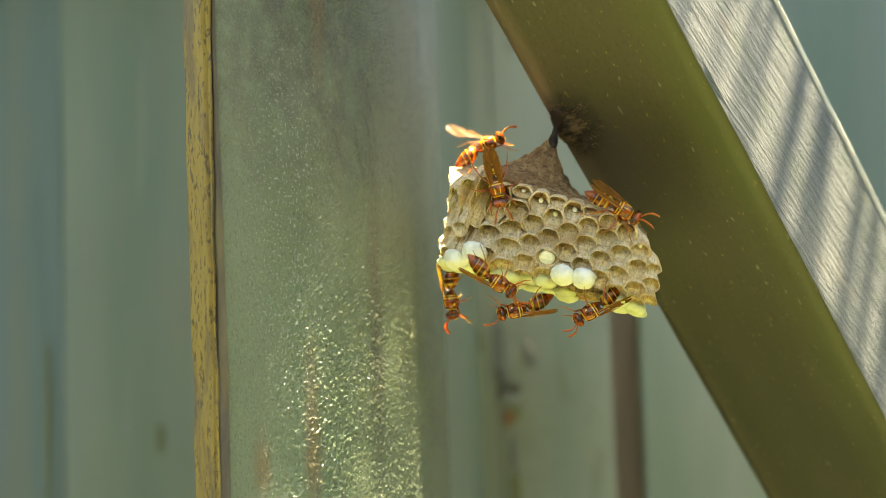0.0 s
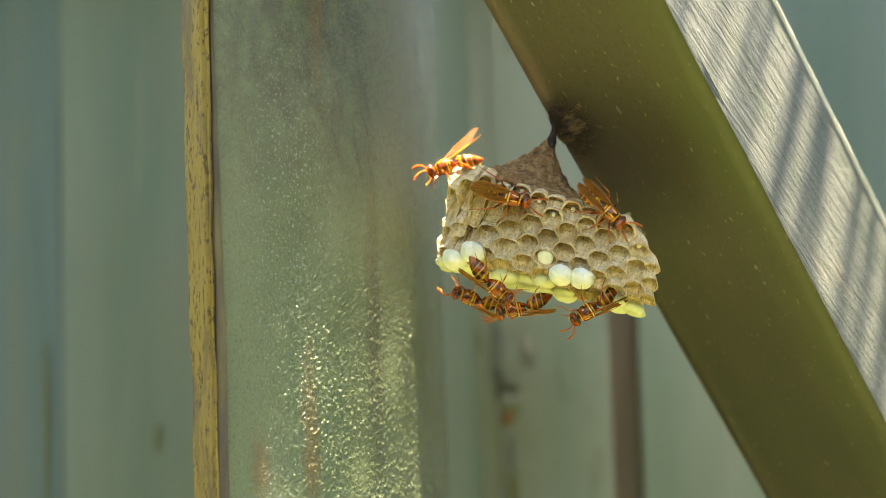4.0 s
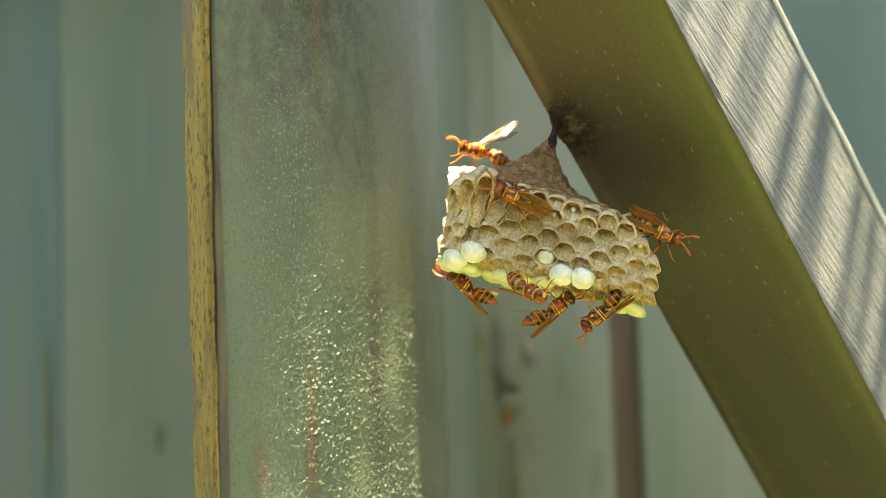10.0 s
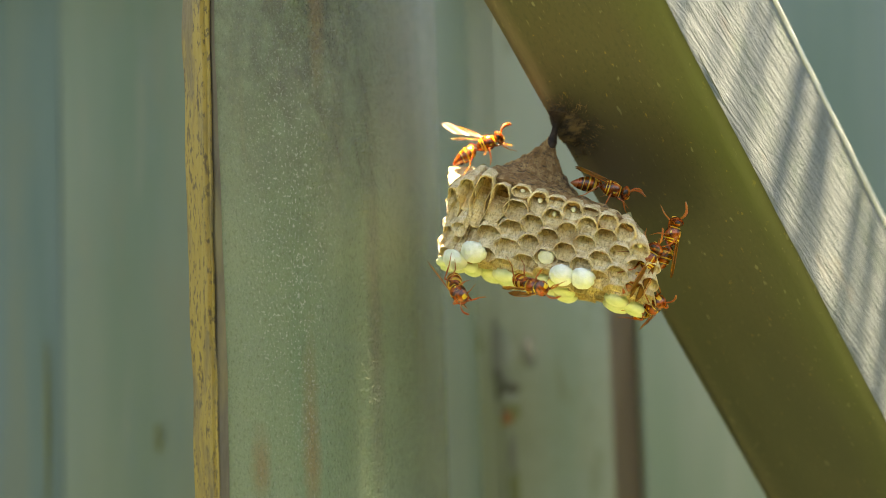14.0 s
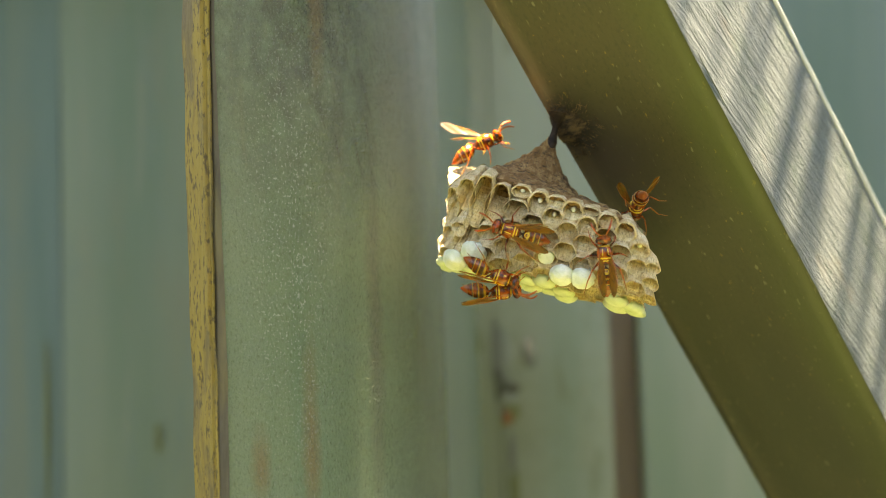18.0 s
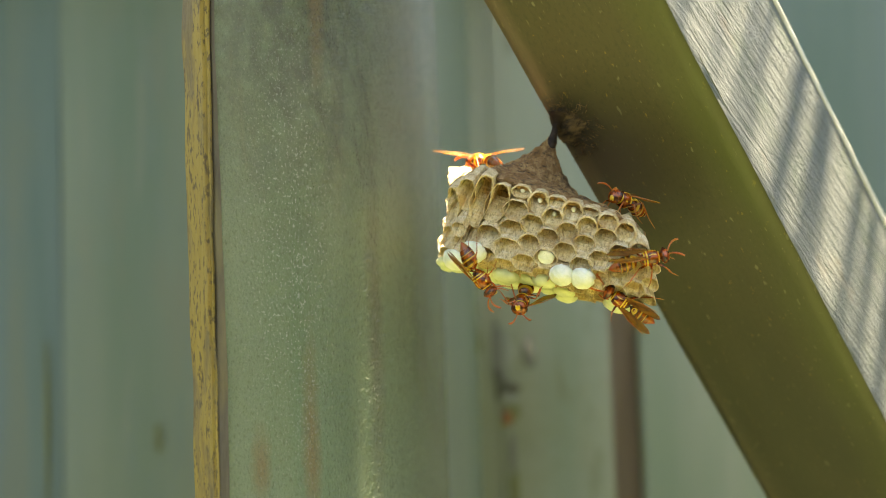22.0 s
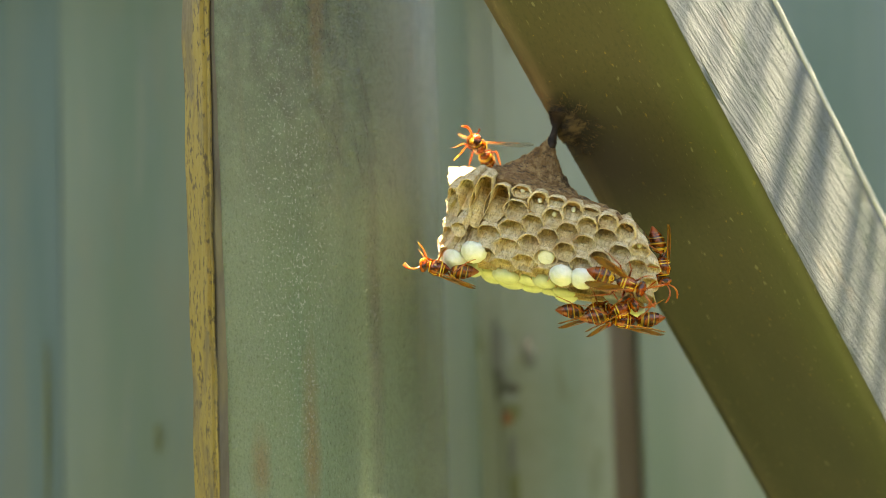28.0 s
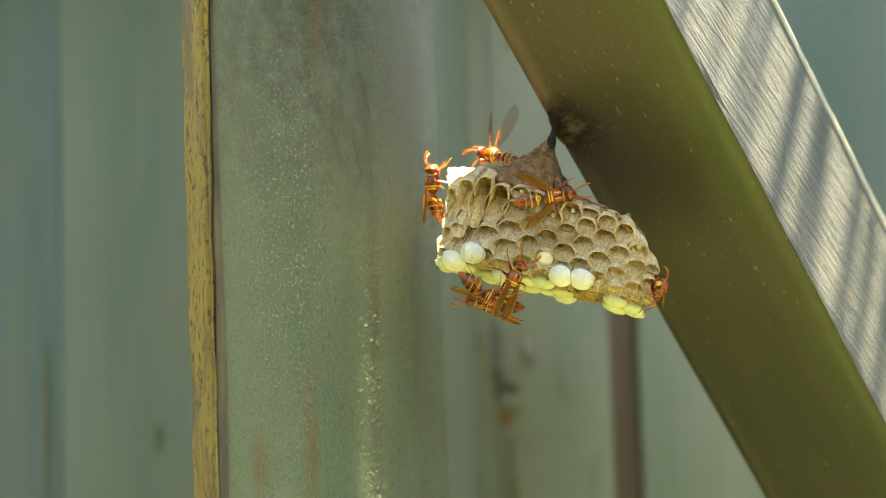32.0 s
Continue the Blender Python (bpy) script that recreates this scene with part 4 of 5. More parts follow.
def build_wasp():
    w = thing("paper_wasp", pose(0, 0, 0), "rust-red paper wasp with yellow bands and amber wings, on the nest", "wasp", "wasps on the nest")
    # head
    head = part("head", lathe(scaled([(4.75, 0.4), (4.95, 1.2), (5.4, 1.62), (5.95, 1.70), (6.5, 1.35), (6.9, 0.75), (7.05, 0.2)]), 1.0, 0.92, 16), RUST, w)
    for s in (1, -1):
        part("eye", ball(0.85, (5.75, s * 1.58, 0.28), (0.72, 0.55, 1.25), (0, 0, s * -18)), EYE_M, head, "dark bean-shaped eye")
        root = Vector((6.55, s * 0.45, 0.55)) * MM
        pts = [Vector((0, 0, 0)), Vector((0.7, s * 0.35, 0.75)), Vector((1.5, s * 0.85, 1.25)), Vector((2.5, s * 1.25, 1.45)), Vector((3.5, s * 1.55, 1.25)), Vector((4.4, s * 1.7, 0.8))]
        a = part("antenna", tube([q * MM for q in pts], [x * MM for x in (0.17, 0.16, 0.19, 0.24, 0.27, 0.16)], 8), AMBER, w, "curved orange antenna")
        a.location = root
        part("mandible", ball(0.42, (6.75, s * 0.38, -0.95), (0.7, 0.6, 1.2), (0, 25, 0), 8, 6), YELLOW, head)
    part("face_plate", ball(0.85, (6.6, 0, -0.40), (0.60, 1.0, 1.05), (0, 0, 0), 10, 7), YELLOW, head, "yellow face plate")
    # thorax
    thorax = part("thorax", lathe(scaled([(4.7, 0.35), (4.45, 0.95), (3.9, 1.38), (3.0, 1.62), (2.0, 1.62), (1.1, 1.40), (0.3, 1.05), (-0.25, 0.60), (-0.5, 0.3)]), 0.98, 1.02, 18), RUST, w, "rust-red thorax")
    part("collar", lathe(scaled([(4.46, 0.99), (4.34, 1.10), (4.20, 1.20)]), 0.99, 1.03, 18), YELLOW, thorax, "yellow collar")
    part("scutellum", lathe(scaled([(1.52, 1.575), (1.38, 1.58), (1.22, 1.52)]), 0.99, 1.04, 18), YELLOW, thorax, "yellow bar")
    part("scutellum", lathe(scaled([(0.82, 1.345), (0.70, 1.32), (0.58, 1.24)]), 0.99, 1.04, 18), YELLOW, thorax, "yellow bar")
    for side in (1, -1):
        line = [Vector((x, side * y, z)) * MM for x, y, z in ((4.25, 0.62, 1.12), (3.5, 0.62, 1.72), (2.7, 0.66, 1.88), (2.0, 0.78, 1.84))]
        part("thorax_line", tube(line, [0.00010, 0.00013, 0.00013, 0.00008], 6), YELLOW, thorax, "thin yellow line")
        part("thorax_patch", ball(0.55, (2.9, side * 1.78, -0.2), (0.9, 0.35, 0.7), (0, 20, 0), 8, 6), YELLOW, thorax, "yellow side patch")
    part("dark_saddle", ball(0.82, (0.1, 0, 0.55), (0.75, 0.8, 0.72), (0, 30, 0), 10, 7), DARK, thorax, "dark saddle behind the thorax")
    # waist and abdomen
    part("waist", tube([Vector((-0.3, 0, -0.25)) * MM, Vector((-0.7, 0, -0.30)) * MM, Vector((-1.0, 0, -0.32)) * MM], [0.00034, 0.00026, 0.00036], 8), DARK, w)
    abdomen = new("abdomen")
    abdomen.parent = w
    cuts = [(-0.9, -2.5), (-2.5, -3.9), (-3.9, -5.2), (-5.2, -6.4), (-6.4, -8.2)]
    for n, (xa, xb) in enumerate(cuts):
        steps = [xa + (xb - xa) * t / 5 for t in range(6)]
        prof = [(x * MM, gaster_radius(x) * MM * (0.97 + 0.04 * t / 5)) for t, x in enumerate(steps)]
        seg = part("abdomen_segment", lathe(prof, 1.0, 0.95, 18, sag), (RUST, RUST, RUST, RUST, AMBER)[n], abdomen)
        # the fore part of each segment is nearly black
        seg.data.materials.append(DARK.m)
        for f, poly in enumerate(seg.data.polygons):
            poly.material_index = 1 if f < (18 * (1, 1, 1, 1, 0)[n]) else 0
        if n < 3:
            wide = (0.62, 0.36, 0.20)[n]
            xs = [xb + wide, xb + wide * 0.7, xb + wide * 0.35, xb + 0.02]
            part("yellow_band", lathe([(x * MM, gaster_radius(x) * MM * 1.035) for x in xs], 1.0, 0.95, 18, sag), BAND, abdomen, "thin yellow band")
    loop = []
    for k in range(13):
        turn = 2 * math.pi * k / 12
        x, y = -1.95 + 0.55 * math.cos(turn), 0.62 * math.sin(turn)
        rad = gaster_radius(x)
        loop.append(Vector((x * MM, y * MM, sag(x * MM) + 0.95 * math.sqrt(max(0.05, rad * rad - y * y)) * MM)))
    part("yellow_loop", tube(loop, [0.00016] * 13, 6), YELLOW, abdomen, "yellow loop on the first ring")
    # wings: two narrow folded blades
    for s in (1, -1):
        wing = part("wing", wing_blade(s, 1.0), WING, w, "translucent amber wing")
        wing.location = Vector((2.2, s * 1.15, 1.35)) * MM
        vein = tube([Vector((0.1, s * 0.2, 0.05)) * MM, Vector((-4.5, s * 1.15, 0.08)) * MM, Vector((-9.0, s * 1.2, 0.06)) * MM], [0.00014, 0.00012, 0.00006], 6)
        part("vein", vein, AMBER, wing, "stiff leading vein")
    for k in range(3):
        for s in (1, -1):
            hip, pts = wasp_leg(k, s)
            leg = part("leg", tube([pts[0], pts[0].lerp(pts[1], 0.45), pts[1]], [x * MM for x in (0.26, 0.30, 0.17)], 7), RUST, w)
            leg.location = hip
            part("shin", tube([pts[1], pts[1].lerp(pts[2], 0.6), pts[2]], [x * MM for x in (0.16, 0.20, 0.13)], 7), AMBER, leg)
            part("foot", tube([pts[2], pts[2].lerp(pts[3], 0.5), pts[3]], [x * MM for x in (0.12, 0.10, 0.06)], 6), AMBER, leg)
    return w


first = build_wasp()
WASPS = [first] + [copy_thing(first, pose(0, 0, 0)) for _ in range(6)]
for ob, text in zip(WASPS, ("sunlit orange paper wasp fanning its wings on top of the nest",
                            "rust-red paper wasp with yellow bands walking over the open cells",
                            "rust-red paper wasp with folded wings at the nest's rim",
                            "rust-red paper wasp clinging under the capped cells of the nest",
                            "rust-red paper wasp hanging head down under the nest",
                            "dark rust-red paper wasp clinging beneath the nest",
                            "orange paper wasp at the lit edge of the nest")):
    tagged(ob, text)


# the fanning wasp has unfolded its wings
for s, old in zip((1, -1), [c for c in WASPS[0].children if c.name.split(".")[0] == "wing"]):
    wide = part("wing", wing_blade(s, 1.9, 1.25), WING_OPEN)
    old.data = wide.data
    bpy.data.objects.remove(wide)
    tagged(old, "unfolded translucent wing")


def limb(ob, word):
    return [c for c in ob.children if c.name.split(".")[0] == word]


def motions():
    fanning = [
        (0.0, pose(0.0104, 0.4316, 1.6672, 25, -25, -3)), (0.5, pose(0.0103, 0.4316, 1.6672, 25, -28, -3)),
        (1.0, pose(0.0139, 0.4316, 1.6675, -29, -42, -175)), (1.5, pose(0.0134, 0.4314, 1.6672, -26, -35, -143)),
        (2.0, pose(0.0080, 0.4321, 1.6653, -8, -22, 116)), (2.5, pose(0.0034, 0.4310, 1.6631, -23, 12, 179)),
        (3.0, pose(0.0032, 0.4315, 1.6633, -24, 20, 178)), (3.5, pose(0.0033, 0.4315, 1.6632, -24, 19, 178)),
        (5.5, pose(0.0034, 0.4315, 1.6632, -23, 14, 179)), (6.0, pose(0.0036, 0.4315, 1.6627, -23, 12, 179)),
        (6.5, pose(0.0067, 0.4305, 1.6645, -13, -8, -118)), (7.0, pose(0.0085, 0.4313, 1.6673, -13, -22, -127)),
        (7.5, pose(0.0087, 0.4313, 1.6668, -13, -20, -127)), (8.0, pose(0.0047, 0.4315, 1.6620, -23, 10, 179)),
        (8.5, pose(0.0106, 0.4308, 1.6655, -22, -11, -179)), (9.0, pose(0.0114, 0.4318, 1.6651, 22, -7, -1)),
        (9.5, pose(0.0099, 0.4316, 1.6669, 22, -2, 0)), (10.0, pose(0.0118, 0.4307, 1.6658, -23, -16, -178)),
        (10.5, pose(0.0112, 0.4306, 1.6660, -23, -17, -163)), (11.0, pose(0.0111, 0.4303, 1.6669, -14, -20, -134)),
        (11.5, pose(0.0111, 0.4303, 1.6669, -14, -20, -134)), (12.0, pose(0.0111, 0.4303, 1.6669, -14, -20, -134)),
        (12.5, pose(0.0087, 0.4304, 1.6652, -10, -11, -108)), (13.0, pose(0.0108, 0.4316, 1.6675, 23, -16, -2)),
        (13.5, pose(0.0104, 0.4316, 1.6674, 24, -22, -2)), (14.0, pose(0.0103, 0.4316, 1.6675, 24, -23, -2)),
        (14.5, pose(0.0103, 0.4316, 1.6675, 24, -23, -2)), (16.5, pose(0.0100, 0.4315, 1.6678, 24, -24, -2)),
        (17.0, pose(0.0100, 0.4315, 1.6678, 24, -24, -2)), (18.0, pose(0.0099, 0.4315, 1.6678, 24, -24, -2)),
        (18.5, pose(0.0124, 0.4299, 1.6674, -4, -13, 107)), (19.0, pose(0.0118, 0.4300, 1.6668, -4, -13, 115)),
        (20.0, pose(0.0120, 0.4300, 1.6668, -4, -13, 114)), (21.0, pose(0.0118, 0.4300, 1.6665, -4, -12, 115)),
        (21.5, pose(0.0114, 0.4312, 1.6644, -4, -7, 117)), (22.0, pose(0.0113, 0.4313, 1.6638, -4, -6, 119)),
        (23.0, pose(0.0130, 0.4312, 1.6642, -4, -8, 122)), (24.0, pose(0.0138, 0.4312, 1.6641, -4, -6, 121)),
        (24.5, pose(0.0127, 0.4267, 1.6590, -6, -19, 110)), (25.0, pose(0.0130, 0.4271, 1.6550, -7, -17, 113)),
        (25.5, pose(0.0130, 0.4271, 1.6550, -7, -17, 113)), (27.5, pose(0.0130, 0.4242, 1.6569, -11, -12, -112)),
        (28.0, pose(0.0112, 0.4313, 1.6665, -14, -21, -114)), (28.5, pose(0.0114, 0.4314, 1.6660, -14, -20, -115)),
        (29.0, pose(0.0188, 0.4305, 1.6646, 23, -16, -2)), (29.5, pose(0.0150, 0.4314, 1.6655, -16, -9, -126)),
        (30.0, pose(0.0102, 0.4317, 1.6658, -23, -21, -178)), (30.5, pose(0.0104, 0.4318, 1.6652, -23, -19, -178)),
        (31.0, pose(0.0151, 0.4327, 1.6598, -6, -20, 110)), (31.5, pose(0.0144, 0.4316, 1.6603, -6, -19, 110)),
        (32.0, pose(0.0157, 0.4301, 1.6648, -15, -14, 139)),
    ]
    walking = [
        (0.0, pose(0.0131, 0.4045, 1.6551, 118, 78, 27)), (0.5, pose(0.0124, 0.4046, 1.6548, 100, 57, 8)),
        (1.0, pose(0.0142, 0.4049, 1.6520, 95, 2, 0)), (1.5, pose(0.0142, 0.4047, 1.6525, 96, -19, -2)),
        (2.0, pose(0.0146, 0.4046, 1.6525, 97, -40, -5)), (2.5, pose(0.0141, 0.4046, 1.6527, 95, -5, -0)),
        (3.0, pose(0.0137, 0.4049, 1.6523, 95, 5, 0)), (3.5, pose(0.0141, 0.4049, 1.6517, 95, 7, 1)),
        (5.5, pose(0.0201, 0.4040, 1.6482, 101, 60, 9)), (6.0, pose(0.0206, 0.4040, 1.6473, 101, 60, 9)),
        (6.5, pose(0.0173, 0.4046, 1.6480, -98, 50, 174)), (7.0, pose(0.0177, 0.4043, 1.6492, -96, 13, 179)),
        (8.0, pose(0.0177, 0.4041, 1.6502, -96, 13, 179)), (8.5, pose(0.0177, 0.4042, 1.6492, -96, 23, 178)),
        (9.0, pose(0.0179, 0.4043, 1.6486, -96, 33, 176)), (9.5, pose(0.0185, 0.4041, 1.6493, -95, 1, 180)),
        (10.0, pose(0.0195, 0.4037, 1.6499, -96, -26, -177)), (10.5, pose(0.0190, 0.4048, 1.6528, 62, -43, -5)),
        (11.0, pose(0.0245, 0.4085, 1.6561, 50, 2, 0)), (11.5, pose(0.0315, 0.4106, 1.6558, 51, 7, 1)),
        (12.0, pose(0.0390, 0.4118, 1.6529, 23, 15, 1)), (13.0, pose(0.0411, 0.4124, 1.6532, 6, 3, -70)),
        (13.5, pose(0.0407, 0.4128, 1.6538, 23, 18, 2)), (14.0, pose(0.0409, 0.4138, 1.6537, 23, 19, 2)),
        (14.5, pose(0.0420, 0.4139, 1.6529, 23, 15, 1)), (16.5, pose(0.0488, 0.4151, 1.6506, 24, 22, 2)),
        (17.0, pose(0.0497, 0.4152, 1.6493, 24, 27, 3)), (17.5, pose(0.0496, 0.4155, 1.6499, 41, 17, 65)),
        (18.0, pose(0.0495, 0.4156, 1.6492, -8, 22, 95)), (19.0, pose(0.0504, 0.4156, 1.6493, 3, 23, 90)),
        (20.0, pose(0.0504, 0.4156, 1.6487, -5, 22, 94)), (20.5, pose(0.0497, 0.4157, 1.6484, 2, 17, 91)),
        (21.0, pose(0.0470, 0.4133, 1.6482, -22, -10, -179)), (22.0, pose(0.0470, 0.4129, 1.6494, -18, -11, -131)),
        (22.5, pose(0.0439, 0.4126, 1.6520, -14, -8, -122)), (23.0, pose(0.0432, 0.4125, 1.6531, -14, -16, -119)),
        (24.0, pose(0.0431, 0.4126, 1.6524, -12, -10, -115)), (24.5, pose(0.0447, 0.4130, 1.6519, -24, -24, -178)),
        (25.0, pose(0.0448, 0.4122, 1.6490, -26, -33, -176)), (25.5, pose(0.0492, 0.4140, 1.6466, -26, -33, -176)),
        (27.5, pose(0.0401, 0.4016, 1.6337, 103, -64, -11)), (28.0, pose(0.0426, 0.4022, 1.6289, 96, 22, 2)),
        (28.5, pose(0.0418, 0.4005, 1.6370, -101, -59, -171)), (29.0, pose(0.0361, 0.4002, 1.6464, -97, -42, -175)),
        (29.5, pose(0.0339, 0.4005, 1.6479, -97, -41, -175)), (30.0, pose(0.0324, 0.4008, 1.6484, -96, -32, -177)),
        (30.5, pose(0.0328, 0.4009, 1.6467, -100, -58, -171)), (31.0, pose(0.0313, 0.4018, 1.6445, -169, -84, -101)),
        (31.5, pose(0.0282, 0.4026, 1.6450, 102, -62, -10)), (32.0, pose(0.0258, 0.4022, 1.6501, 95, -8, -1)),
    ]
    rim = [
        (0.0, pose(0.0422, 0.4013, 1.6472, 56, 33, 4)), (1.0, pose(0.0422, 0.4013, 1.6472, 56, 33, 4)),
        (2.0, pose(0.0418, 0.4014, 1.6464, 57, 36, 4)), (2.5, pose(0.0422, 0.4016, 1.6441, 98, 50, 6)),
        (3.0, pose(0.0428, 0.4018, 1.6418, 111, 75, 20)), (3.5, pose(0.0419, 0.4018, 1.6427, 102, 62, 10)),
        (5.5, pose(0.0330, 0.4079, 1.6627, 23, 19, 2)), (6.0, pose(0.0330, 0.4080, 1.6620, 23, 18, 2)),
        (6.5, pose(0.0375, 0.4099, 1.6598, -35, -21, -106)), (7.0, pose(0.0368, 0.4085, 1.6561, -21, -53, -173)),
        (7.5, pose(0.0340, 0.4092, 1.6592, -25, -30, -177)), (8.0, pose(0.0303, 0.4103, 1.6590, -22, -10, -179)),
        (8.5, pose(0.0423, 0.4022, 1.6488, 57, 37, 4)), (9.0, pose(0.0470, 0.4026, 1.6444, 60, 41, 5)),
        (9.5, pose(0.0492, 0.4037, 1.6431, 70, 36, 4)), (10.0, pose(0.0524, 0.4059, 1.6416, 76, 26, 3)),
        (10.5, pose(0.0553, 0.4083, 1.6377, 65, 66, 12)), (11.0, pose(0.0547, 0.4125, 1.6353, 114, 85, 97)),
        (11.5, pose(0.0542, 0.4125, 1.6349, 92, 84, 76)), (12.0, pose(0.0552, 0.4248, 1.6350, 101, 47, 86)),
        (12.5, pose(0.0487, 0.4071, 1.6291, 157, -78, -25)), (13.0, pose(0.0477, 0.4069, 1.6311, 135, -54, -7)),
        (13.5, pose(0.0517, 0.4079, 1.6314, 138, -58, -9)), (14.0, pose(0.0495, 0.4078, 1.6323, 136, -56, -8)),
        (14.5, pose(0.0432, 0.4028, 1.6317, 106, -70, -15)), (16.5, pose(0.0394, 0.4020, 1.6331, 173, -85, -83)),
        (17.0, pose(0.0395, 0.4020, 1.6331, -159, -84, -111)), (18.0, pose(0.0395, 0.4019, 1.6331, -154, -84, -116)),
        (18.5, pose(0.0408, 0.4012, 1.6347, 102, -63, -10)), (19.0, pose(0.0419, 0.4007, 1.6363, 97, -41, -5)),
        (20.0, pose(0.0422, 0.4007, 1.6360, 100, -58, -9)), (21.0, pose(0.0437, 0.4005, 1.6360, 97, -36, -4)),
        (21.5, pose(0.0461, 0.4007, 1.6347, 96, -26, -3)), (22.0, pose(0.0484, 0.4036, 1.6340, 51, -8, -1)),
        (23.0, pose(0.0487, 0.4035, 1.6347, 50, 2, 0)), (23.5, pose(0.0497, 0.4046, 1.6342, 77, 24, 2)),
        (24.0, pose(0.0506, 0.4069, 1.6309, -155, 77, 156)), (24.5, pose(0.0527, 0.4085, 1.6378, -50, -8, -178)),
        (25.0, pose(0.0467, 0.4040, 1.6324, -50, -5, -178)), (25.5, pose(0.0543, 0.4330, 1.6371, -50, -30, -150)),
        (27.5, pose(0.0547, 0.4105, 1.6351, 69, 83, 52)), (28.0, pose(0.0544, 0.4105, 1.6349, 68, 83, 51)),
        (28.5, pose(0.0525, 0.4131, 1.6293, 171, 78, 155)), (29.0, pose(0.0491, 0.4179, 1.6203, -162, 39, 176)),
        (29.5, pose(0.0485, 0.4179, 1.6207, -163, 34, 176)), (30.0, pose(0.0399, 0.4155, 1.6213, 166, 12, -122)),
        (30.5, pose(0.0355, 0.4158, 1.6220, -166, -16, -178)), (31.0, pose(0.0329, 0.4147, 1.6222, -165, -27, -177)),
        (31.3, pose(0.0257, 0.4170, 1.6222, -165, -24, -177)), (31.6, pose(0.0160, 0.4200, 1.6238, -166, -18, -178)), (32.0, pose(0.0125, 0.4205, 1.6252, -166, -16, -178)),
    ]
    clinging = [
        (0.0, pose(0.0115, 0.4049, 1.6307, 175, 36, 4)), (1.0, pose(0.0115, 0.4051, 1.6290, 176, 41, 5)),
        (2.0, pose(0.0114, 0.4050, 1.6296, 176, 43, 5)), (3.5, pose(0.0114, 0.4050, 1.6296, 176, 43, 5)),
        (5.5, pose(0.0114, 0.4050, 1.6296, 176, 43, 5)), (6.0, pose(0.0114, 0.4050, 1.6296, 176, 43, 5)),
        (7.0, pose(0.0114, 0.4050, 1.6296, 176, 43, 5)), (8.0, pose(0.0115, 0.4051, 1.6292, 176, 43, 5)),
        (8.5, pose(0.0140, 0.4051, 1.6290, 176, 41, 5)), (9.0, pose(0.0166, 0.4041, 1.6287, 176, 41, 5)),
        (9.5, pose(0.0185, 0.4039, 1.6285, 165, 31, -40)), (10.0, pose(0.0199, 0.4039, 1.6277, 168, 22, -51)),
        (11.0, pose(0.0205, 0.4048, 1.6286, 148, 13, -60)), (12.0, pose(0.0205, 0.4048, 1.6287, 149, 11, -60)),
        (13.0, pose(0.0204, 0.4047, 1.6287, 150, 11, -62)), (14.0, pose(0.0207, 0.4048, 1.6286, 149, 11, -59)),
        (14.5, pose(0.0205, 0.4047, 1.6291, 153, 3, -61)), (16.5, pose(0.0197, 0.4064, 1.6369, 113, -76, -22)),
        (17.0, pose(0.0207, 0.4058, 1.6382, 114, -77, -24)), (17.5, pose(0.0197, 0.4060, 1.6387, 162, -84, -72)),
        (18.0, pose(0.0189, 0.4054, 1.6416, -96, -18, -178)), (18.5, pose(0.0180, 0.4058, 1.6413, -97, -34, -176)),
        (19.0, pose(0.0146, 0.4062, 1.6439, -98, -50, -173)), (19.5, pose(0.0099, 0.4072, 1.6449, -98, -47, -174)),
        (20.0, pose(0.0072, 0.4073, 1.6478, -97, 39, 176)), (20.5, pose(0.0040, 0.4084, 1.6362, -54, 43, 175)),
        (21.0, pose(0.0093, 0.4046, 1.6337, 176, 40, 5)), (22.0, pose(0.0080, 0.4048, 1.6322, 178, 55, 8)),
        (22.5, pose(0.0092, 0.4049, 1.6312, 176, 44, 5)), (23.0, pose(0.0109, 0.4050, 1.6300, 175, 37, 4)),
        (23.5, pose(0.0161, 0.4064, 1.6256, -165, -25, -177)), (24.0, pose(0.0132, 0.4063, 1.6264, -165, -24, -178)),
        (24.5, pose(0.0111, 0.4057, 1.6286, 173, 24, -74)), (25.0, pose(0.0133, 0.4062, 1.6276, 165, 23, 2)),
        (25.5, pose(0.0092, 0.4071, 1.6282, 176, 47, 6)), (27.5, pose(0.0005, 0.4167, 1.6340, -172, -13, -179)),
        (28.0, pose(0.0007, 0.4166, 1.6340, -172, -15, -179)), (28.5, pose(0.0005, 0.4166, 1.6345, -173, -23, -178)),
        (29.0, pose(0.0014, 0.4163, 1.6382, -176, -56, -172)), (29.5, pose(-0.0005, 0.4300, 1.6494, -178, -62, -170)),
        (30.0, pose(-0.0020, 0.4300, 1.6547, 90, 3, -70)), (30.5, pose(-0.0020, 0.4300, 1.6548, 90, -13, -81)),
        (31.0, pose(-0.0018, 0.4300, 1.6557, 93, -20, -88)), (31.5, pose(-0.0020, 0.4300, 1.6558, 122, -84, -110)),
        (32.0, pose(-0.0019, 0.4300, 1.6560, 106, -85, -95)),
    ]
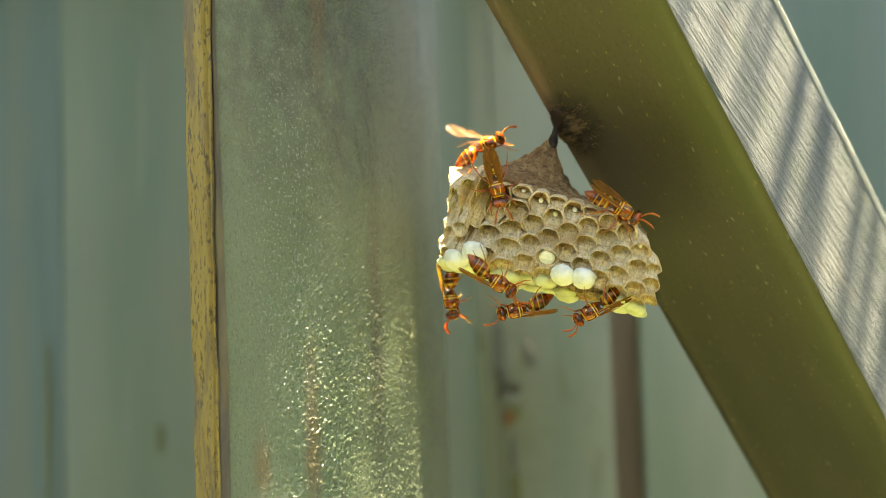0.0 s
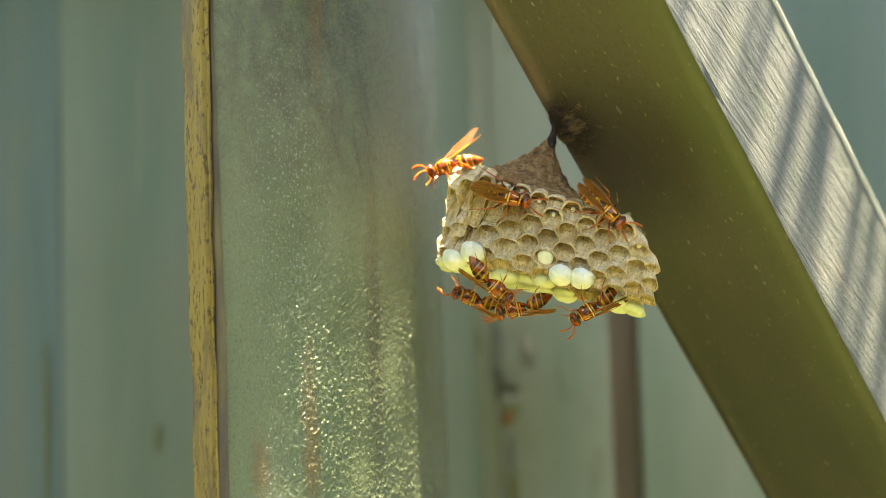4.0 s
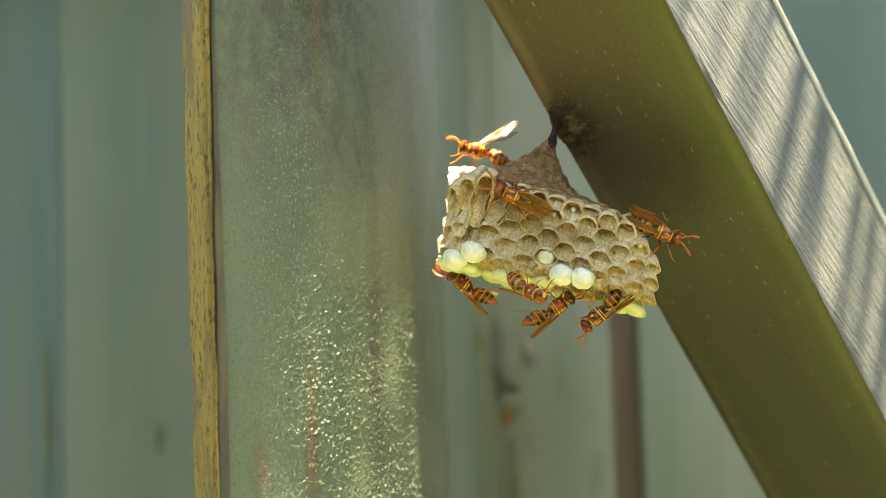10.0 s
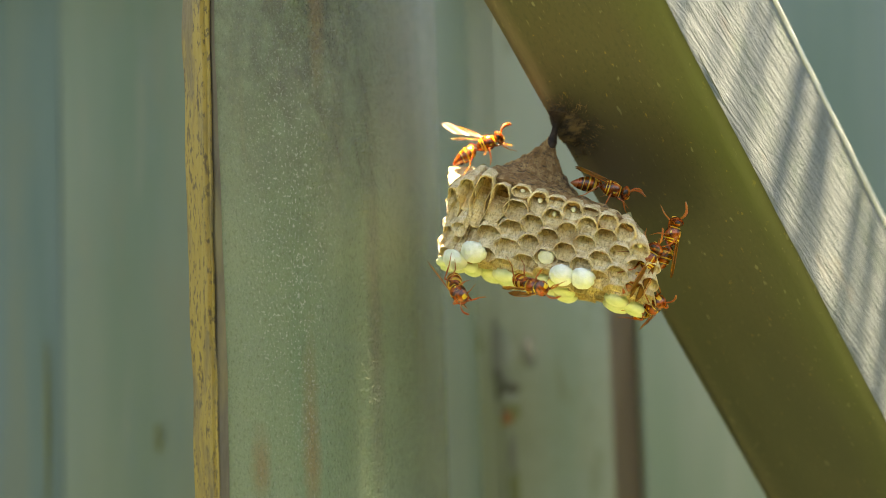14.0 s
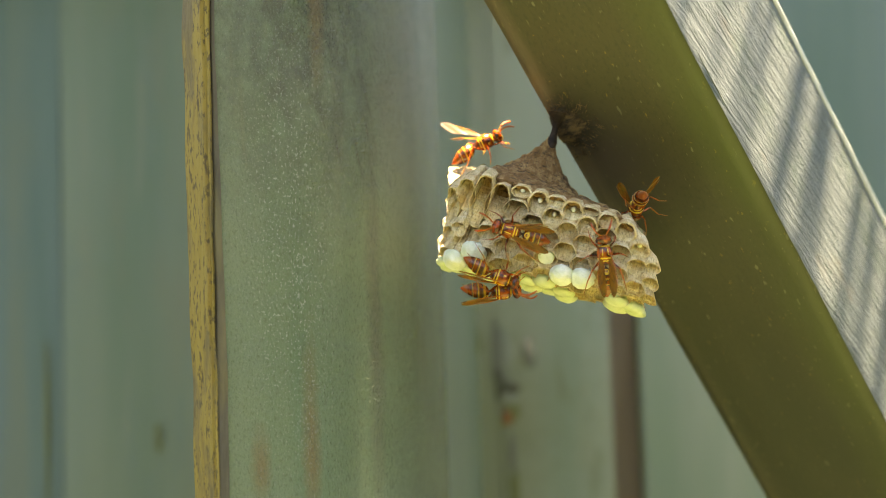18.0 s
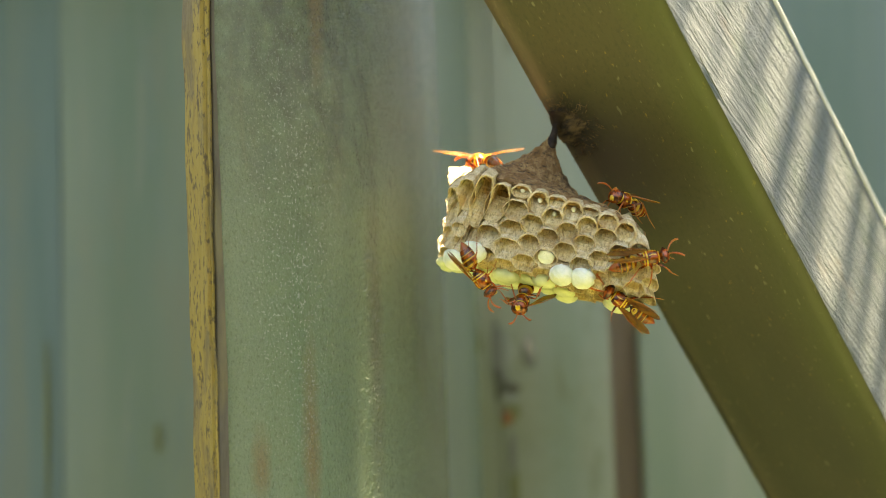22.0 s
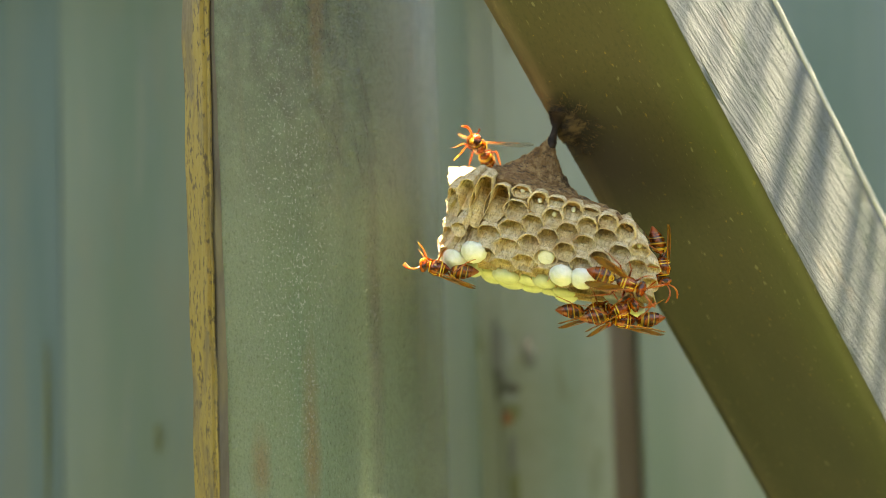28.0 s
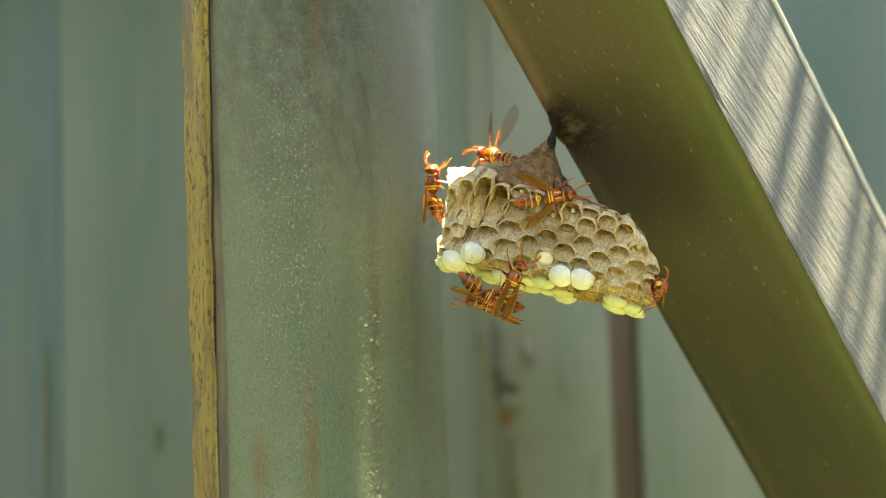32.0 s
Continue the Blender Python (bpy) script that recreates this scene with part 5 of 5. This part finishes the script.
    hanging = [
        (0.0, pose(0.0379, 0.4116, 1.6232, -162, 31, 177)), (1.0, pose(0.0378, 0.4116, 1.6232, -162, 30, 177)),
        (3.5, pose(0.0375, 0.4116, 1.6232, -162, 30, 177)), (5.5, pose(0.0375, 0.4116, 1.6232, -162, 30, 177)),
        (7.0, pose(0.0375, 0.4116, 1.6232, -162, 30, 177)), (8.0, pose(0.0378, 0.4117, 1.6228, -162, 30, 177)),
        (9.0, pose(0.0383, 0.4117, 1.6226, -162, 32, 177)), (9.5, pose(0.0387, 0.4117, 1.6224, -162, 34, 176)),
        (10.0, pose(0.0395, 0.4117, 1.6223, -163, 40, 175)), (10.5, pose(0.0432, 0.4159, 1.6237, -170, 16, 129)),
        (11.0, pose(0.0495, 0.4298, 1.6258, -172, 11, 119)), (11.5, pose(0.0459, 0.4112, 1.6249, -152, -7, -129)),
        (12.0, pose(0.0460, 0.4084, 1.6255, -136, -17, -178)), (12.5, pose(0.0483, 0.4158, 1.6221, -165, 17, 178)),
        (13.0, pose(0.0518, 0.4296, 1.6287, -173, 5, 113)), (13.5, pose(0.0560, 0.4185, 1.6354, 163, 80, 147)),
        (14.0, pose(0.0571, 0.4142, 1.6386, 180, -71, -16)), (14.5, pose(0.0560, 0.4145, 1.6358, -176, -75, -21)),
        (16.5, pose(0.0510, 0.4334, 1.6312, 2, 11, 91)), (18.0, pose(0.0480, 0.4334, 1.6305, 21, 17, 102)),
        (18.5, pose(0.0362, 0.4159, 1.6211, 166, 9, 1)), (19.0, pose(0.0393, 0.4138, 1.6220, 166, 10, 1)),
        (19.5, pose(0.0446, 0.4137, 1.6223, 166, -12, -1)), (20.0, pose(0.0511, 0.4124, 1.6255, 167, -59, -9)),
        (20.5, pose(0.0529, 0.4122, 1.6242, -108, -34, -80)), (21.0, pose(0.0535, 0.4120, 1.6259, -99, -19, -90)),
        (21.5, pose(0.0510, 0.4115, 1.6244, -59, -69, -166)), (22.0, pose(0.0455, 0.4106, 1.6233, -108, -37, -176)),
        (22.5, pose(0.0408, 0.4107, 1.6231, -164, -34, -176)), (23.0, pose(0.0370, 0.4107, 1.6227, -165, -28, -177)),
        (23.5, pose(0.0295, 0.4084, 1.6254, -132, -38, -176)), (24.0, pose(0.0228, 0.4090, 1.6301, -131, -42, -175)),
        (24.5, pose(0.0255, 0.4058, 1.6325, -103, -65, -168)), (25.0, pose(0.0278, 0.4046, 1.6351, 162, -84, -72)),
        (25.5, pose(0.0271, 0.4050, 1.6334, -150, -84, -120)), (27.5, pose(0.0347, 0.4148, 1.6220, 165, -25, -2)),
        (28.0, pose(0.0360, 0.4147, 1.6224, 166, -6, -1)), (28.5, pose(0.0358, 0.4148, 1.6212, 166, -10, -1)),
        (29.0, pose(0.0339, 0.4178, 1.6216, 166, -9, -1)), (29.5, pose(0.0240, 0.4176, 1.6235, 141, -78, -25)),
        (30.0, pose(0.0202, 0.4174, 1.6257, -159, -56, -172)), (30.5, pose(0.0195, 0.4175, 1.6253, -158, -58, -171)),
        (31.0, pose(0.0187, 0.4174, 1.6257, -164, -37, -176)), (31.5, pose(0.0157, 0.4113, 1.6269, 142, -75, -21)),
        (32.0, pose(0.0163, 0.4061, 1.6287, 123, -61, -10)),
    ]
    beneath = [
        (0.0, pose(0.0199, 0.4196, 1.6239, -166, 12, 179)), (3.5, pose(0.0199, 0.4196, 1.6241, -166, 11, 179)),
        (6.0, pose(0.0201, 0.4196, 1.6241, -166, 12, 179)), (7.0, pose(0.0199, 0.4215, 1.6253, -166, 12, 179)),
        (7.5, pose(0.0226, 0.4212, 1.6246, -177, 21, -108)), (8.0, pose(0.0270, 0.4217, 1.6226, 166, 11, 1)),
        (8.5, pose(0.0267, 0.4217, 1.6227, 166, 9, 1)), (9.0, pose(0.0276, 0.4217, 1.6226, 166, 10, 1)),
        (9.5, pose(0.0266, 0.4197, 1.6228, 166, -12, -1)), (10.0, pose(0.0268, 0.4177, 1.6229, 163, -33, -3)),
        (10.5, pose(0.0302, 0.4197, 1.6228, 166, 6, 1)), (11.0, pose(0.0312, 0.4197, 1.6226, 166, 13, 1)),
        (12.0, pose(0.0312, 0.4198, 1.6220, 166, 11, 1)), (13.0, pose(0.0310, 0.4199, 1.6210, 166, 14, 1)),
        (13.5, pose(0.0380, 0.4199, 1.6213, 166, 2, 0)), (14.0, pose(0.0518, 0.4194, 1.6226, -146, -15, -70)),
        (14.5, pose(0.0439, 0.4218, 1.6218, 165, 28, 3)), (16.5, pose(0.0138, 0.4150, 1.6300, 166, -1, -0)),
        (17.0, pose(0.0129, 0.4131, 1.6291, -166, -6, -179)), (17.5, pose(0.0140, 0.4131, 1.6287, -165, 18, 178)),
        (18.0, pose(0.0122, 0.4112, 1.6277, 166, -1, -0)), (18.5, pose(0.0200, 0.4175, 1.6246, -166, -2, -180)),
        (19.0, pose(0.0214, 0.4195, 1.6248, -166, -14, -179)), (19.5, pose(0.0177, 0.4196, 1.6237, -160, -50, -173)),
        (20.0, pose(0.0191, 0.4195, 1.6246, -165, -25, -178)), (20.5, pose(0.0183, 0.4195, 1.6246, -166, -10, -179)),
        (21.0, pose(0.0181, 0.4196, 1.6245, -166, -5, -180)), (21.5, pose(0.0186, 0.4196, 1.6241, -166, -2, -180)),
        (22.0, pose(0.0201, 0.4190, 1.6267, -177, 32, -107)), (22.5, pose(0.0205, 0.4177, 1.6263, 2, -39, 89)),
        (23.0, pose(0.0207, 0.4177, 1.6260, -43, -49, 91)), (23.5, pose(0.0255, 0.4175, 1.6251, -162, -47, -174)),
        (24.0, pose(0.0252, 0.4196, 1.6235, 166, -2, -0)), (24.5, pose(0.0266, 0.4197, 1.6231, 166, 2, 0)),
        (25.0, pose(0.0224, 0.4154, 1.6263, 144, -51, -173)), (25.5, pose(0.0229, 0.4173, 1.6271, 159, 55, 8)),
        (27.5, pose(0.0401, 0.4120, 1.6195, 166, -12, -1)), (28.0, pose(0.0415, 0.4098, 1.6215, 165, -19, -2)),
        (28.5, pose(0.0409, 0.4098, 1.6210, 160, -45, -6)), (29.0, pose(0.0412, 0.4098, 1.6217, 128, -47, -6)),
        (29.5, pose(0.0199, 0.4135, 1.6246, -164, -35, -176)), (30.0, pose(0.0112, 0.4070, 1.6298, -174, -28, -177)),
        (30.5, pose(0.0117, 0.4071, 1.6289, -174, -24, -178)), (31.0, pose(0.0126, 0.4069, 1.6275, 148, -6, -131)),
        (31.5, pose(0.0092, 0.4072, 1.6272, 175, 38, 4)), (32.0, pose(0.0101, 0.4072, 1.6273, 174, 31, 3)),
    ]
    edge = [
        (0.0, pose(0.0014, 0.4310, 1.6292, -132, 84, 60)), (0.5, pose(0.0021, 0.4310, 1.6300, -174, -52, -173)),
        (1.0, pose(0.0024, 0.4310, 1.6346, 178, -68, -167)), (1.5, pose(0.0028, 0.4310, 1.6341, 179, -66, -168)),
        (2.0, pose(0.0055, 0.4310, 1.6318, -179, -58, -171)), (2.5, pose(0.0078, 0.4310, 1.6271, -173, -20, -178)),
        (3.0, pose(0.0093, 0.4310, 1.6262, -172, -15, -179)), (3.5, pose(0.0092, 0.4310, 1.6264, -172, -17, -178)),
        (5.5, pose(0.0064, 0.4310, 1.6290, -175, -33, -176)), (6.0, pose(0.0061, 0.4310, 1.6290, -175, -32, -177)),
        (7.0, pose(0.0066, 0.4310, 1.6304, -175, -38, -176)), (7.5, pose(0.0065, 0.4310, 1.6302, -175, -36, -176)),
        (8.0, pose(0.0040, 0.4310, 1.6326, -175, -37, -176)), (8.5, pose(0.0054, 0.4310, 1.6312, -173, -18, -178)),
        (9.0, pose(0.0053, 0.4310, 1.6307, -169, -2, -180)), (9.5, pose(0.0040, 0.4310, 1.6321, -175, -31, -177)),
        (10.0, pose(0.0066, 0.4310, 1.6302, -176, -40, -175)), (10.5, pose(0.0042, 0.4310, 1.6305, -173, -19, -178)),
        (11.0, pose(0.0032, 0.4189, 1.6316, -177, -49, -174)), (11.5, pose(0.0004, 0.4186, 1.6350, -119, 84, 72)),
        (12.0, pose(0.0013, 0.4185, 1.6358, -154, 81, 37)), (12.5, pose(0.0045, 0.4108, 1.6319, 135, -20, -2)),
        (13.0, pose(0.0059, 0.4092, 1.6315, 36, -37, 69)), (13.5, pose(0.0031, 0.4107, 1.6296, 133, 16, -77)),
        (14.0, pose(0.0029, 0.4107, 1.6288, 131, 25, -77)), (14.5, pose(0.0030, 0.4107, 1.6294, 132, 20, -78)),
        (16.5, pose(0.0054, 0.4083, 1.6336, 137, 9, -117)), (17.0, pose(0.0050, 0.4084, 1.6326, 139, 6, -120)),
        (17.5, pose(0.0031, 0.4089, 1.6311, 174, 28, 3)), (18.0, pose(0.0120, 0.4068, 1.6318, 173, 22, 2)),
        (18.5, pose(0.0146, 0.4080, 1.6358, -103, -65, -168)), (19.0, pose(0.0192, 0.4327, 1.6383, 105, -22, 107)),
        (24.0, pose(0.0192, 0.4327, 1.6383, 105, -22, 107)), (24.2, pose(0.0458, 0.4300, 1.6557, -16, -36, 112)), (24.5, pose(0.0360, 0.4005, 1.6403, 97, -45, -5)), (25.0, pose(0.0379, 0.4120, 1.6553, 0, -45, 75)), (25.5, pose(0.0255, 0.4090, 1.6607, -22, -30, -170)),
        (26.4, pose(0.0485, 0.4150, 1.6536, -22, -30, -120)), (27.5, pose(0.0473, 0.4140, 1.6199, -166, 6, 179)), (28.0, pose(0.0467, 0.4120, 1.6195, -166, -6, -179)),
        (28.5, pose(0.0414, 0.4121, 1.6182, -163, -40, -175)), (29.0, pose(0.0387, 0.4160, 1.6192, 166, 20, 2)),
        (29.5, pose(0.0518, 0.4236, 1.6246, -166, 14, 179)), (30.0, pose(0.0514, 0.4296, 1.6287, 93, 6, 74)),
        (30.5, pose(0.0524, 0.4248, 1.6281, -95, -2, -83)), (31.0, pose(0.0530, 0.4209, 1.6273, -97, -9, -85)),
        (31.5, pose(0.0530, 0.4149, 1.6271, -97, -10, -88)), (32.0, pose(0.0534, 0.4129, 1.6269, -98, -12, -87)),
    ]
    # wind draws the twig over the plank
    walk(twig, [(0.0, pose(-0.115, 0.575, 2.25)), (4.0, pose(-0.112, 0.570, 2.25, 0, 0, 2)), (7.0, pose(-0.092, 0.547, 2.25, 0, 0, 3)), (9.0, pose(-0.066, 0.521, 2.25, 0, 0, 4)), (10.5, pose(-0.052, 0.508, 2.25, 0, 0, 4)), (12.0, pose(-0.035, 0.493, 2.25, 0, 0, 3)), (17.0, pose(-0.033, 0.491, 2.25, 0, 0, 4)), (20.0, pose(-0.034, 0.492, 2.25, 0, 0, 3)), (26.0, pose(-0.033, 0.491, 2.25, 0, 0, 4)), (32.0, pose(-0.034, 0.493, 2.25, 0, 0, 3))])
    paths = (fanning, walking, rim, clinging, hanging, beneath, edge)
    # how far each wasp holds its wings out, in degrees, by times
    spread = (((0, 62), (0.9, 75), (2, 40), (3, 12), (5.5, 45), (6.5, 50), (7, 78), (7.5, 70), (8, 42), (9, 42), (9.8, 40), (11, 80), (12.2, 78), (13, 55), (18, 58), (18.6, 80), (24, 80), (24.6, 40), (27.5, 60), (28.5, 70), (29, 45), (29.8, 70), (30.6, 75), (31.2, 35), (32, 75)),
              ((0, 9), (17, 9), (18, 35), (20.5, 35), (21, 12), (23, 38), (24, 22), (27.5, 9), (28.8, 48), (30, 50), (31, 42), (32, 45)),
              ((0, 10), (6, 10), (10, 12), (13, 22), (14, 12), (24, 12), (24.8, 42), (25.5, 20), (28, 10), (32, 14)),
              ((0, 10), (14, 12), (18, 20), (20, 12), (32, 12)),
              ((0, 10), (9, 12), (14, 9), (20, 14), (21, 20), (22, 18), (25, 9), (28, 16), (32, 12)),
              ((0, 9), (18, 9), (20, 14), (21, 40), (22, 45), (23, 22), (24, 12), (28, 18), (32, 14)),
              ((0, 12), (12.5, 12), (13, 26), (14, 55), (14.6, 45), (17, 25), (19, 12), (32, 12)))
    for n, (ob, rows, held) in enumerate(zip(WASPS, paths, spread)):
        walk(ob, rows)
        dice = random.Random(40 + n)
        for s, wing in zip((1, -1), limb(ob, "wing")):
            at = Vector((2.2, s * 1.15, 1.35)) * MM
            beat = []
            t = 0.0
            while t <= 32.0:
                a = np.interp(t, [q[0] for q in held], [q[1] for q in held])
                a += max(0.0, a - 60)
                flap = ((20 if round(t * 10) % 2 else -14) if a > 50 else 1.5 * math.sin(t * 5 + s)) if a > 20 else 0.0
                lift = 34 * max(0.0, 1 - abs(a - 50) / 40) if n == 0 else 0.0
                beat.append((t, pose(*at, s * (8 + flap), 6 + flap * 0.8 + a * 0.06 + max(0.0, a - 40) * 0.1 + lift, s * -(a - 12))))
                t += 0.1 if a > 50 else 0.5
            beat.append((32.0, pose(*at, s * 8, 6 + 0.06 * held[-1][1], s * -(held[-1][1] + max(0.0, held[-1][1] - 60) - 12))) if t - 32.0 > 0.02 else beat.pop())
            walk(wing, beat)
        for s, horn in zip((1, -1), limb(ob, "antenna")):
            root = Vector((6.55, s * 0.45, 0.55)) * MM
            walk(horn, [(t, pose(*root, dice.uniform(-14, 14), dice.uniform(-16, 22), s * dice.uniform(-8, 22))) for t in np.arange(0, 32.01, 0.8)])
        # legs step while the body moves
        pace = []
        for (ta, ma), (tb, mb) in zip(rows, rows[1:]):
            pace.append(((ta + tb) / 2, min(1.0, (ma.translation - mb.translation).length / max(0.1, tb - ta) / 0.02)))
        for k, leg in enumerate(limb(ob, "leg")):
            hip, _ = wasp_leg(k // 2, 1 if k % 2 == 0 else -1)
            rest = dice.uniform(-6, 6)
            steps = []
            for t in np.arange(0, 32.01, 0.4):
                v = np.interp(t, [q[0] for q in pace], [q[1] for q in pace])
                swing = 16 * v * math.sin(t * 7.85 * 1.3 + k * math.pi * 0.66)
                steps.append((float(t), pose(*hip, rest + swing * 0.4, rest * 0.5, rest + swing)))
            walk(leg, steps)


motions()
